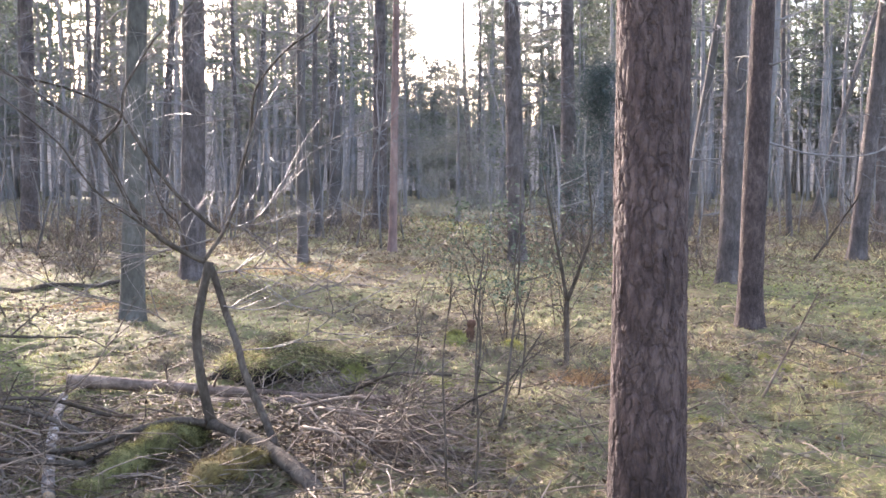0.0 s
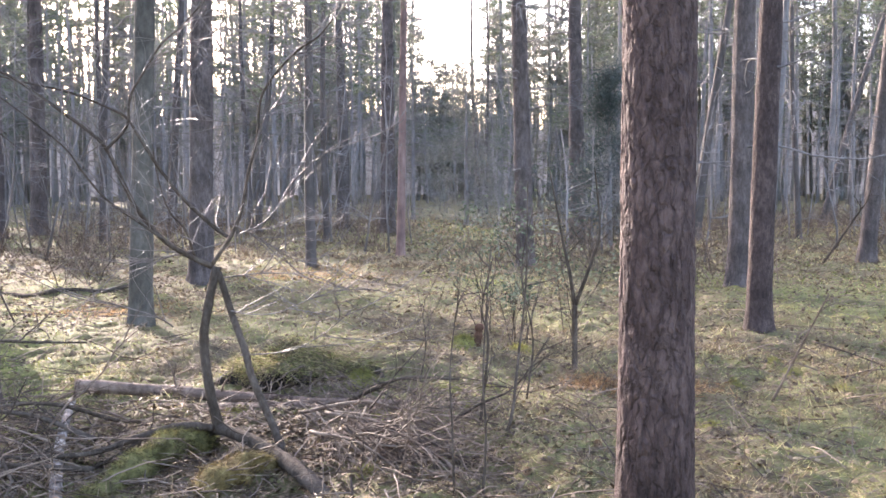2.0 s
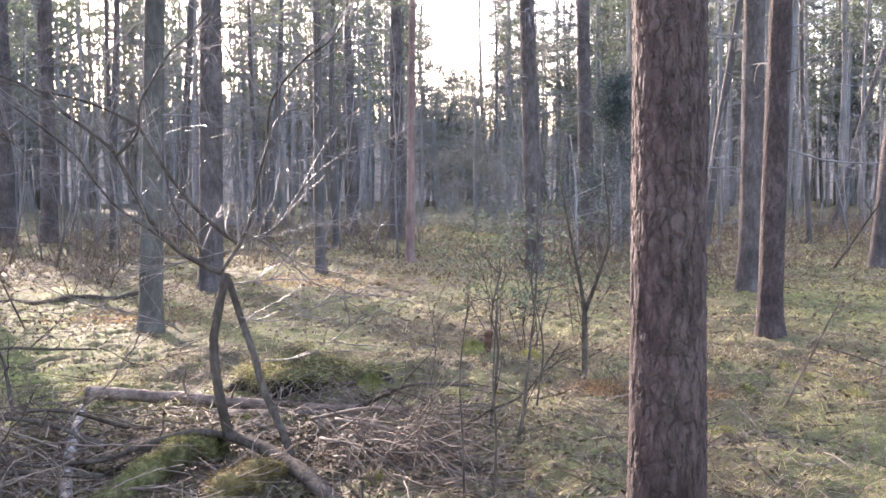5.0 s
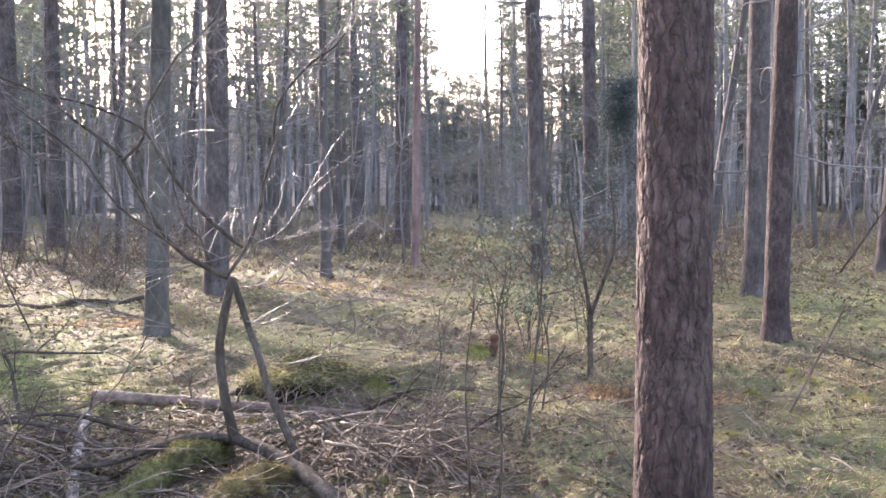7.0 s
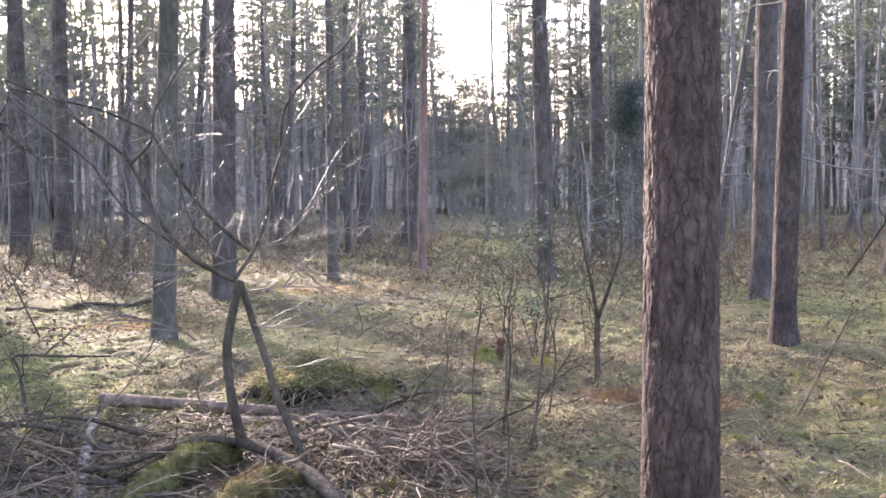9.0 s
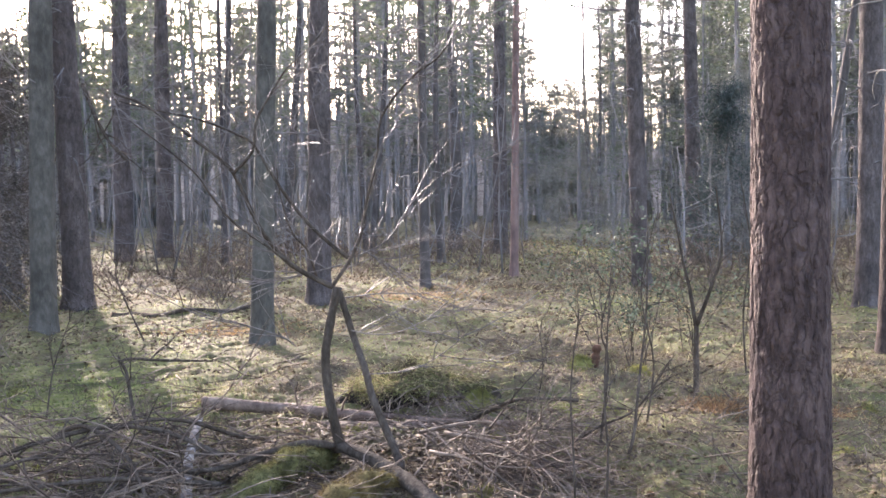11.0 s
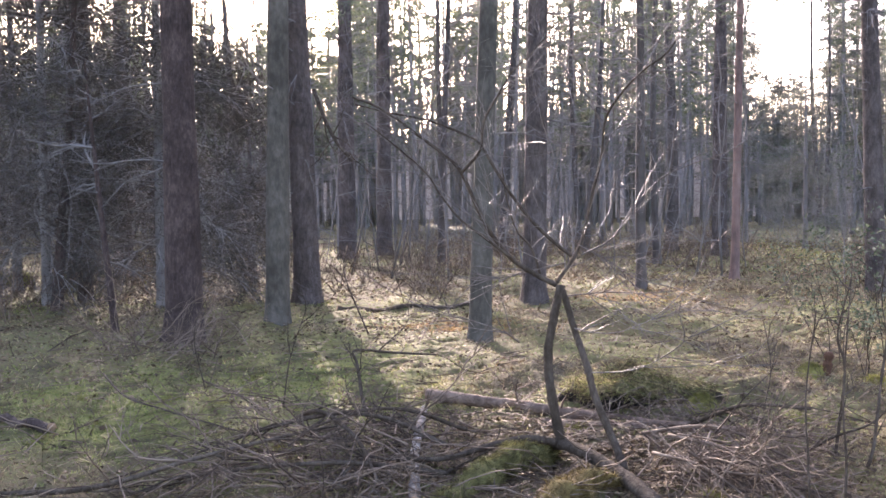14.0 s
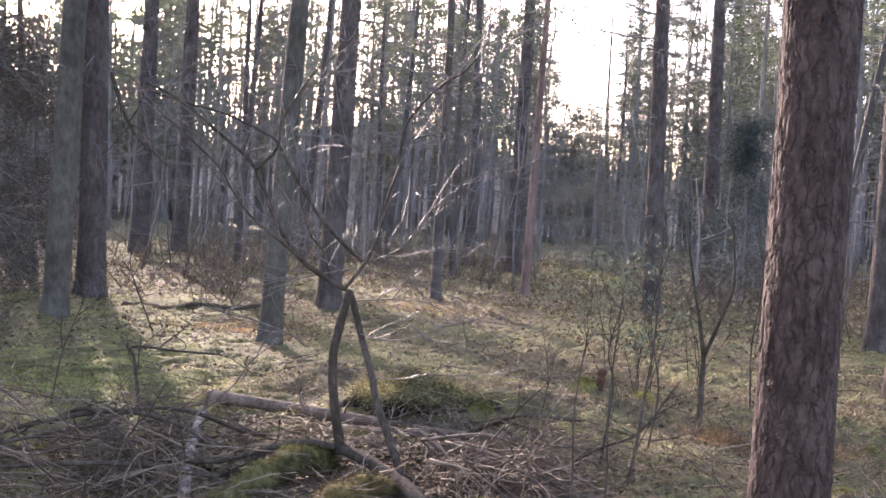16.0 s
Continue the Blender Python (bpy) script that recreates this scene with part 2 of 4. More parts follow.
def branchy(sh, start, way, length, r, kids=5, depth=2, bend=0.2, droop=0.0, sides=4, spread=0.9, tips=None, steps=6):
    """A branch with side branches."""
    p = crooked(start, way, length, bend, droop, steps)
    sh.tube(p, np.linspace(r, r * 0.3, len(p)), sides, tip=False)
    if tips is not None:
        tips.append((p[-1], p[-1] - p[-2]))
        tips.append((p[len(p) // 2 + 1], p[-1] - p[-2]))
    if depth:
        for _ in range(kids):
            i = min(len(p) - 2, int(rng.uniform(0.2, 1.0) * (len(p) - 1)))
            d = p[i + 1] - p[i]
            d = d / (math.sqrt(d @ d) + 1e-9) + rng.normal(0, spread * 0.6, 3)
            branchy(sh, p[i] + (p[i + 1] - p[i]) * rng.uniform(), d, length * rng.uniform(0.25, 0.6), r * 0.5, max(2, kids - 1), depth - 1,
                    bend, droop, 3, spread, tips, 4 if depth > 1 else 3)


def sprays(sh, centres, n, reach, length, width, flat=0.6, way=None):
    """Thin pointed blades thrown round centres: needles in tufts."""
    c = np.repeat(np.asarray(centres, float), n, 0)
    k = len(c)
    off = rng.normal(0, reach, (k, 3)) * (1, 1, flat)
    d = rng.normal(0, 1, (k, 3)) * (1, 1, 0.55)
    if way is not None:
        d += np.asarray(way)
    d /= np.linalg.norm(d, axis=1)[:, None]
    s = np.cross(d, rng.normal(0, 1, (k, 3)))
    s /= np.linalg.norm(s, axis=1)[:, None] + 1e-9
    ln = length * rng.uniform(0.6, 1.3, (k, 1))
    wd = width * rng.uniform(0.6, 1.3, (k, 1))
    a = c + off
    v = np.stack([a + s * wd * 0.6, a + d * ln, a - s * wd * 0.6], 1)
    sh.add(v.reshape(-1, 3), np.arange(k * 3).reshape(k, 3))


def tiers(sh, axis, low, tall, reach, n, blades, length, width):
    """Needles of a pine in flat drooping tiers round its trunk, wide below and narrow at the top."""
    for _ in range(n):
        u = rng.uniform()
        z = low + (tall - low) * u
        a0, spread = rng.uniform(0, 6.283), rng.uniform(0.5, 1.3)
        far = reach * (1.05 - 0.7 * u) * rng.uniform(0.5, 1.15)
        a = a0 + rng.normal(0, spread, blades)
        r = far * rng.uniform(0.15, 1, blades) ** 0.7
        c = axis(z) + np.stack([r * np.cos(a), r * np.sin(a), rng.normal(0, 0.09, blades) - 0.10 * r + 0.12 * r * rng.normal()], 1)
        sprays(sh, c, 1, 0.05, length, width, 0.5)


def wave(x, y, s, seed):
    """Smooth noise on the plan, about -1 to 1."""
    out = 0.0
    g = np.random.default_rng(seed)
    for _ in range(7):
        a, ph, k = g.uniform(0, 6.283), g.uniform(0, 6.283), s * g.uniform(0.6, 1.7)
        out = out + np.sin((x * np.cos(a) + y * np.sin(a)) * k + ph)
    return out / 3.2


# hummocks: x, y, radius, height
HUMPS = [(-0.42, 8.35, 0.45, 0.15), (-1.1, 5.3, 0.35, 0.06), (0.25, 9.5, 0.35, 0.05),
         (-0.1, 8.6, 0.5, 0.08), (2.2, 8.3, 0.45, 0.10), (2.6, 6.4, 0.6, 0.10), (1.9, 5.6, 0.5, 0.08), (-4.4, 6.5, 0.7, 0.10),
         (-8.5, 14.6, 1.5, 0.06), (-2.2, 9.0, 0.8, 0.05), (0.9, 6.2, 0.5, 0.06)]


def height(x, y):
    x, y = np.asarray(x, float), np.asarray(y, float)
    near = np.exp(-((np.hypot(x, y - 8) / 22) ** 2))
    z = 0.02 * wave(x, y, 0.5, 1) + near * (0.035 * wave(x, y, 1.8, 2) + 0.036 * wave(x, y, 5.0, 3) + 0.022 * wave(x, y, 13.0, 4) + 0.010 * wave(x, y, 31.0, 5))
    for hx, hy, r, hh in HUMPS:
        z = z + hh * np.exp(-((x - hx) ** 2 + (y - hy) ** 2) / (r * r))
    z = z + 0.08 * np.exp(-(((x + 1.12) / 0.62) ** 2 + ((y - 7.85) / 0.40) ** 2) ** 2)
    z = z - 0.10 * np.exp(-((x + 0.9) ** 2 + (y - 5.1) ** 2) / 0.05)
    return z


# ---- ground ----
def spaced(a, b, step, far):
    mid = np.arange(a, b, step)
    grow = np.cumsum(step * 1.22 ** np.arange(1, 60))
    grow = grow[grow < far]
    return np.concatenate([a - grow[::-1], mid, b + grow])


# where moss, worn floor and dry stems lie
spots = lambda x, y: 0.55 * wave(x, y, 1.2, 11) + 0.42 * wave(x, y, 3.4, 12) + 0.25 * wave(x, y, 8.5, 17)
worn = lambda x, y: 0.9 * np.exp(-((x + 1.5) ** 2 / 2.6 + (y - 5.7) ** 2 / 0.9))
mossy = lambda x, y: 0.9 * np.exp(-((x - 5.2) ** 2 / 6 + (y - 13.5) ** 2 / 14)) + 0.6 * np.exp(-((x + 4.6) ** 2 / 3 + (y - 8.0) ** 2 / 3))
lush = lambda x, y: np.clip((0.75 + 0.6 * wave(x, y, 2.6, 15)) * 1.5 * np.exp(-((x + 4.9) ** 2 / 4.2 + (y - 7.0) ** 2 / 3.2)), 0, 1)

gx, gy = spaced(-9, 6, 0.062, 420), spaced(3.8, 14, 0.062, 420)
X, Y = np.meshgrid(gx, gy)
sheet = Shape()
nx = len(gx)
idx = (np.arange(len(gy) - 1) * nx)[:, None] + np.arange(nx - 1)
sheet.add(np.stack([X, Y, height(X, Y)], -1).reshape(-1, 3), np.stack([idx, idx + 1, idx + nx + 1, idx + nx], -1).reshape(-1, 4))
COVER = "moss_cover"
ground = part("ground", sheet, M_GROUND, label="brown leaf-littered forest floor with moss and dry grass")
tagged(ground, category="ground", kind="structure")
cover = ground.data.attributes.new(COVER, "FLOAT", "POINT")
cover.data.foreach_set("value", np.clip(lush(X, Y) + 0.6 * mossy(X, Y) + 0.30 * spots(X, Y) - 0.04 - worn(X, Y)
                                        + 0.75 * np.exp(-((X + 5.2) ** 2 / 7 + (Y - 12.5) ** 2 / 9)), 0, 1).ravel().astype(np.float32))
gn, gl = M_GROUND.node_tree.nodes, M_GROUND.node_tree.links
grown = gn.new("ShaderNodeAttribute")
grown.attribute_name = COVER
moss_noise = gn.new("ShaderNodeTexNoise")
moss_noise.inputs["Scale"].default_value, moss_noise.inputs["Detail"].default_value = 9.0, 6.0
moss_ramp = gn.new("ShaderNodeValToRGB")
moss_ramp.color_ramp.elements[0].position, moss_ramp.color_ramp.elements[0].color = 0.36, (0.045, 0.044, 0.016, 1)
moss_ramp.color_ramp.elements[1].position, moss_ramp.color_ramp.elements[1].color = 0.66, (0.165, 0.158, 0.048, 1)
over = gn.new("ShaderNodeMixRGB")
gl.new(gn["Principled BSDF"].inputs["Base Color"].links[0].from_socket, over.inputs[1])
gl.new(moss_noise.outputs[0], moss_ramp.inputs[0])
gl.new(moss_ramp.outputs[0], over.inputs[2])
gl.new(grown.outputs["Fac"], over.inputs[0])
gl.new(over.outputs[0], gn["Principled BSDF"].inputs["Base Color"])


def scatter(n, near, far, left=-46, right=34, bias=1.6):
    """Places on the plan, thicker near by."""
    d = near + (far - near) * rng.uniform(0, 1, n) ** bias
    a = np.radians(rng.uniform(left, right, n))
    return d * np.sin(a), d * np.cos(a)


def blades(n, length, width, near, far, keep, mat, name, label, lie=0.8, bias=1.6, bent=False):
    x, y = scatter(n, near, far, -46, 27, bias)
    x, y = x + rng.normal(0, 0.03, n), y + rng.normal(0, 0.03, n)
    ok = keep(x, y) > rng.uniform(0, 1, n)
    x, y = x[ok], y[ok]
    k = len(x)
    z = height(x, y)
    d = rng.normal(0, lie, (k, 3))
    d[:, 2] = np.abs(rng.normal(0.6, 0.4, k))
    d /= np.linalg.norm(d, axis=1)[:, None]
    s = np.cross(d, rng.normal(0, 1, (k, 3)))
    s /= np.linalg.norm(s, axis=1)[:, None]
    grow = 1 + np.hypot(x, y) / 25
    ln = length * rng.uniform(0.4, 1.4, k) * grow
    w = (width * rng.uniform(0.6, 1.4, k) * grow)[:, None]
    base = np.stack([x, y, z - 0.01], 1)
    mid = base + d * (ln * 0.55)[:, None]
    bow = d + np.stack([0 * x, 0 * x, -rng.uniform(0.3, 1.3, k)], 1)
    top = mid + bow * (ln * 0.45)[:, None]
    v = np.stack([base, mid + s * w, top, mid - s * w] if bent else [base - s * w, base + s * w, top], 1)
    sh = Shape()
    sh.add(v.reshape(-1, 3), np.arange(v.shape[0] * v.shape[1]).reshape(v.shape[:2]))
    return tagged(part(name, sh, mat, smooth=False), label, "grass", kind="stuff")


green = lambda x, y: np.clip(0.30 + 1.1 * spots(x, y) + mossy(x, y) - worn(x, y), 0.02, 1)
dry = lambda x, y: np.clip(0.39 - worn(x, y) - 0.45 * spots(x, y) - 0.8 * mossy(x, y) + 0.4 * wave(x, y, 2.3, 13) + 0.3 * wave(x, y, 6, 14) + 0.06 * (x - 0.5), 0.10, 1)
heath = lambda x, y: np.clip(0.56 - 0.9 * spots(x, y) - mossy(x, y) + 0.35 * wave(x, y, 1.7, 18) + 0.05 * x, 0.03, 1)
blades(125000, 0.036, 0.0030, 4.3, 9.5, green, M_GRASS, "moss_and_grass", "short green moss and grass in patches", bias=1.0)
blades(190000, 0.085, 0.0015, 4.3, 9.5, dry, M_STRAW, "dry_grass", "straw-coloured matted dry grass", lie=1.2, bias=1.0)
blades(200000, 0.085, 0.0019, 4.3, 10.5, heath, M_HEATH, "dry_stems", "brown matted dead stems on the floor", lie=1.0, bias=1.0)
blades(4200, 0.20, 0.0014, 4.6, 12.0, heath, M_HEATH, "tall_dry_grass", "thin upright brown grass stalks", lie=0.4, bias=1.0, bent=True)
blades(95000, 0.045, 0.0036, 9.5, 18, green, M_GRASS, "moss_and_grass", "short green moss and grass in patches", bias=1.0)
blades(60000, 0.09, 0.0030, 9.5, 18, dry, M_STRAW, "dry_grass", "straw-coloured matted dry grass", lie=1.2, bias=1.0)
blades(70000, 0.09, 0.0030, 10, 19, heath, M_HEATH, "dry_stems", "brown matted dead stems on the floor", lie=1.0, bias=1.0)
blades(40000, 0.07, 0.0048, 18, 42, green, M_GRASS, "moss_and_grass", "short green moss and grass in patches", bias=1.1)
blades(40000, 0.13, 0.0044, 18, 42, dry, M_STRAW, "dry_grass", "straw-coloured matted dry grass", lie=1.0, bias=1.1)
blades(70000, 0.16, 0.0046, 18, 44, heath, M_HEATH, "dry_stems", "brown matted dead stems on the floor", lie=0.8, bias=1.0)

blades(330000, 0.042, 0.0036, 5.6, 11.5, lush, M_LUSH, "moss_and_grass", "bright green moss and grass beside the brush", bias=1.0)
glade = lambda x, y: np.clip((0.7 + 0.4 * wave(x, y, 1.2, 16)) * np.exp(-((x - 0.6) ** 2 / 5 + (y - 31) ** 2 / 45))
                             + 0.7 * np.exp(-((x - 6.4) ** 2 / 5 + (y - 16.5) ** 2 / 9)), 0, 1)
blades(70000, 0.07, 0.0048, 13, 42, glade, M_LUSH, "moss_and_grass", "short green grass of a clearing", bias=1.0)


def litter(n, near=3.6, far=45, bias=1.4, least=0.08, mat=M_LEAF):
    x, y = scatter(n, near, far, bias=bias)
    ok = np.clip(0.5 + 0.5 * wave(x, y, 0.8, 21), least, 1) * (1 - 0.85 * np.clip(lush(x, y), 0, 1)) > rng.uniform(0, 1, n)
    x, y = x[ok], y[ok]
    k = len(x)
    c = np.stack([x, y, height(x, y) + rng.uniform(0.005, 0.03, k)], 1)
    a = rng.uniform(0, 6.283, k)
    d = np.stack([np.cos(a), np.sin(a), rng.normal(0, 0.3, k)], 1)
    s = np.stack([-np.sin(a), np.cos(a), rng.normal(0, 0.4, k)], 1)
    size = (rng.uniform(0.009, 0.024, k) * (1 + np.hypot(x, y) / 30))[:, None]
    lift = np.array([0, 0, 1.0])
    v = np.stack([c - d * size, c + s * size * 0.55 + lift * size * 0.3, c + d * size * 0.5 + s * size * 0.4, c + d * size * 1.1,
                  c + d * size * 0.5 - s * size * 0.45, c - s * size * 0.5 + lift * size * 0.25], 1)
    sh = Shape()
    sh.add(v.reshape(-1, 3), np.arange(k * 6).reshape(k, 6))
    return tagged(part("fallen_leaves", sh, mat, smooth=False), "curled brown and pale fallen leaves", "leaves", kind="stuff")


litter(30000)
litter(34000, 9.5, 27, 0.9, 0.5, M_BROWN)
litter(16000, 9.5, 27, 0.9, 0.35)
litter(12000, 5.0, 10, 1.0, 0.3, M_BROWN)


def brown_leaves(n):
    """Small dark leaves and bark crumbs on the worn floor round the brush."""
    x, y = rng.normal(-1.6, 0.95, n), rng.normal(5.8, 0.62, n)
    k = len(x)
    c = np.stack([x, y, height(x, y) + rng.uniform(0.002, 0.015, k)], 1)
    a = rng.uniform(0, 6.283, k)
    d = np.stack([np.cos(a), np.sin(a), rng.normal(0, 0.35, k)], 1)
    t = np.stack([-np.sin(a), np.cos(a), rng.normal(0, 0.45, k)], 1)
    size = rng.uniform(0.008, 0.026, k)[:, None]
    v = np.stack([c - d * size, c + t * size * 0.5, c + d * size, c - t * size * 0.5], 1)
    sh = Shape()
    sh.add(v.reshape(-1, 3), np.arange(k * 4).reshape(k, 4))
    return tagged(part("brown_leaves", sh, M_BROWN, smooth=False), "small dark brown leaves and crumbs of bark", "leaves", kind="stuff")


brown_leaves(22000)


def ground_twigs(n):
    sh = Shape()
    x, y = scatter(n, 3.8, 26, bias=1.3)
    for i in range(n):
        a = rng.uniform(0, 6.283)
        ln = rng.uniform(0.1, 0.6)
        p = crooked((x[i], y[i], height(x[i], y[i]) + 0.02), (math.cos(a), math.sin(a), rng.uniform(-0.02, 0.35)), ln, 0.12, 0.03, 3)
        sh.tube(p, np.linspace(0.004, 0.002, 4) * rng.uniform(0.6, 1.8), 3)
    return tagged(part("fallen_twigs", sh, M_TWIG), "thin grey dead twigs lying on the floor", "twigs", kind="stuff")


ground_twigs(2200)


def brown_litter():
    """Fine dead twigs under and round the brush."""
    sh = Shape()
    for _ in range(900):
        x, y = rng.uniform(-3.4, 0.3), rng.uniform(4.7, 7.2)
        a = rng.uniform(0, 6.283)
        p = crooked((x, y, height(x, y) + rng.uniform(0.01, 0.06)), (math.cos(a), math.sin(a), rng.uniform(-0.1, 0.3)), rng.uniform(0.1, 0.45), 0.15, 0.03, 3)
        sh.tube(p, np.linspace(0.0035, 0.0015, 4) * rng.uniform(0.6, 1.8), 3, tip=False)
    return tagged(part("brushwood_litter", sh, M_TWIG), "fine brown twigs littering the floor under brush", "twigs", kind="stuff")


brown_litter()

# ---- trees ----


def plates(s, z, around, cell=0.045, tall=0.10, seed=3):
    """Height of bark plates at arc length s and height z: plates proud, furrows between them."""
    s, z = s + 0.005 * wave(s, z, 14, seed) + 0.0035 * wave(s, z, 60, seed + 1), z + 0.012 * wave(s, z, 30, seed + 2)
    cols = max(5, int(round(around / cell)))
    w = around / cols
    g = np.random.default_rng(seed)
    rows = 400
    jx, jz, lift = g.uniform(-0.49, 0.49, (rows, cols)), g.uniform(-0.49, 0.49, (rows, cols)), g.uniform(0, 1, (rows, cols))
    ci, ri = np.floor(s / w).astype(int), np.floor(z / tall).astype(int)
    f1, f2, up = np.full(s.shape, 9.0), np.full(s.shape, 9.0), np.zeros(s.shape)
    for a in (-1, 0, 1):
        for b in (-1, 0, 1):
            c, r = (ci + a), (ri + b)
            cm, rm = c % cols, r % rows
            dx = s / w - (c + 0.5 + jx[rm, cm])
            dz = z / tall - (r + 0.5 + jz[rm, cm])
            d = np.hypot(dx, dz)
            closer = d < f1
            f2 = np.where(closer, f1, np.minimum(f2, d))
            up = np.where(closer, lift[rm, cm], up)
            f1 = np.minimum(f1, d)
    edge = np.clip((f2 - f1) / 0.16, 0, 1)
    return edge ** 0.5 * (0.55 + 0.45 * up) + 0.16 * wave(s, z, 120, seed + 3) + 0.10 * wave(s * 0.4, z, 260, seed + 4)


def trunk_shape(r, tall, sides, step, lean=(0, 0), deep=0.012, flare=0.35, seed=1, bend=0.0, cell=0.045, fine=2.6, tip=0.25):
    zs = np.concatenate([np.arange(-0.25, fine, step), np.linspace(fine, tall, 24)])
    th = np.linspace(0, 2 * np.pi, sides, endpoint=False)
    Z, T = np.meshgrid(zs, th, indexing="ij")
    g = np.random.default_rng(seed)
    ph = g.uniform(0, 6.283, 4)
    up = np.clip(Z / tall, 0, 1)
    R = r * (1 - (1 - tip) * up ** 1.2) * (1 + flare * np.exp(-np.clip(Z, 0, None) / 0.22) * (0.8 + 0.3 * np.sin(3 * T + ph[0]) + 0.2 * np.sin(5 * T + ph[1])))
    R = R * (1 + 0.03 * np.sin(2 * T + ph[2] + Z * 0.7) + 0.02 * np.sin(Z * 2.3 + ph[3]))
    if deep:
        R = R + deep * (plates(T * r, Z + 1.0, 2 * np.pi * r, cell, cell * (6.0 if deep < 0.011 else 3.6), seed) - 0.6)
    cx = lean[0] * Z + bend * np.sin(Z * 0.55 + ph[0]) - bend * math.sin(ph[0])
    cy = lean[1] * Z + bend * np.sin(Z * 0.48 + ph[1]) - bend * math.sin(ph[1])
    sh = Shape()
    k = len(zs)
    i = (np.arange(k - 1) * sides)[:, None]
    j = np.arange(sides)
    q = np.stack([i + j, i + (j + 1) % sides, i + sides + (j + 1) % sides, i + sides + j], -1).reshape(-1, 4)
    sh.add(np.stack([cx + R * np.cos(T), cy + R * np.sin(T), Z], -1).reshape(-1, 3), q)
    sh.axis = lambda z: np.array([np.interp(z, zs, cx[:, 0]), np.interp(z, zs, cy[:, 0]), z])
    return sh


def limbs_and_crown(axis, tall, first, n_limb, n_dead, reach, tufts, needles, live=True, low=1.6, dead=1.5):
    limbs, crown, ends = [], Shape(), []
    for _ in range(n_dead):
        z = low + (first + 1 - low) * rng.uniform()
        a = rng.uniform(0, 6.283)
        sh = Shape()
        branchy(sh, axis(z), (math.cos(a), math.sin(a), rng.uniform(-0.25, 0.35)), rng.uniform(0.35, 1.0) * dead, 0.013, 3, 2, 0.16, 0.03, 4)
        limbs.append(sh)
    for _ in range(n_limb):
        z = first + (tall - first) * rng.uniform(0, 1) ** 0.9
        a = rng.uniform(0, 6.283)
        ln = reach * (1.15 - 0.75 * (z - first) / (tall - first)) * rng.uniform(0.6, 1.2)
        sh = Shape()
        branchy(sh, axis(z), (math.cos(a), math.sin(a), rng.uniform(0.0, 0.5)), ln, 0.022, 4, 1 if live else 2, 0.18, 0.02, 4, tips=ends)
        limbs.append(sh)
    if live and ends:
        c = np.array([e[0] for e in ends])
        c = c[rng.choice(len(c), min(tufts, len(c)), replace=False)]
        sprays(crown, c, needles * 2, 0.24, 0.2, 0.024, 0.35)
    return limbs, crown


def tree(name, label, x, y, r, lean, tall, mat, sides=24, step=0.12, deep=0.010, first=6.0, n_limb=26, n_dead=10, reach=1.8, tufts=110,
         needles=9, live=True, seed=1, bend=0.0, group="", flare=0.35, cell=0.05, needle_mat=None, low=1.6, dead=1.5):
    ob = thing(name, label, "tree", (x, y, float(height(x, y))), group)
    sh = trunk_shape(r, tall, sides, step, lean, deep, flare, seed, bend, cell)
    part("trunk", sh, mat, ob)
    limbs, crown = limbs_and_crown(sh.axis, tall, first, n_limb, n_dead, reach, tufts, needles, live, low, dead)
    for limb in limbs:
        part("branch", limb, M_FAR, ob)
    if crown.v:
        part("crown", crown, needle_mat or M_NEEDLE, ob, "sparse green needles in tufts", smooth=False)
    return ob


# the stout pine close by
tree("pine_tree", "stout pine with plated reddish-brown bark close by", 0.695, 3.33, 0.132, (0.000, 0.000), 15.0, M_PLATE, 230, 0.0075, 0.0090, 6.5,
     22, 0, 1.8, 120, 9, True, 5, group="pines", flare=0.2, cell=0.029)
# x, y, radius, lean x, lean y, height
PINES = [
    (3.21, 10.37, 0.125, 0.022, -0.006, 15), (4.27, 14.77, 0.170, 0.008, -0.002, 17), (1.40, 18.74, 0.165, -0.027, 0.002, 16),
    (3.26, 25.58, 0.200, -0.020, 0.003, 18), (8.07, 19.39, 0.165, 0.076, -0.032, 14), (10.80, 24.46, 0.145, -0.017, 0.007, 16),
    (-7.02, 10.35, 0.215, -0.005, -0.004, 17), (-7.60, 14.81, 0.215, -0.022, -0.011, 17), (-4.05, 16.05, 0.195, 0.019, 0.005, 17),
    (-16.64, 16.91, 0.202, 0.014, 0.014, 17), (-14.69, 17.91, 0.250, 0.004, 0.003, 18), (-13.17, 28.62, 0.290, 0.004, 0.002, 18),
    (-12.69, 30.58, 0.240, 0.009, 0.004, 17), (-1.99, 31.27, 0.230, 0.005, 0.000, 17)]
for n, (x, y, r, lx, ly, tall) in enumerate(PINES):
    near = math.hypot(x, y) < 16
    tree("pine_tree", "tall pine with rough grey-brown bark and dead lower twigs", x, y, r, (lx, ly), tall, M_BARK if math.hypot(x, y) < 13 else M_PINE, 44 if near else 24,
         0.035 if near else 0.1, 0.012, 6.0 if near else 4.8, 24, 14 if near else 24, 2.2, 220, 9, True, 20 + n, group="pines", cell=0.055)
tree("pine_tree", "slender pine with reddish bark", -1.10, 21.63, 0.092, (0.019, 0.001), 13, M_RED, 18, 0.1, 0.006, 5.0, 18, 6, 1.4, 90, 9, True, 50,
     group="pines")
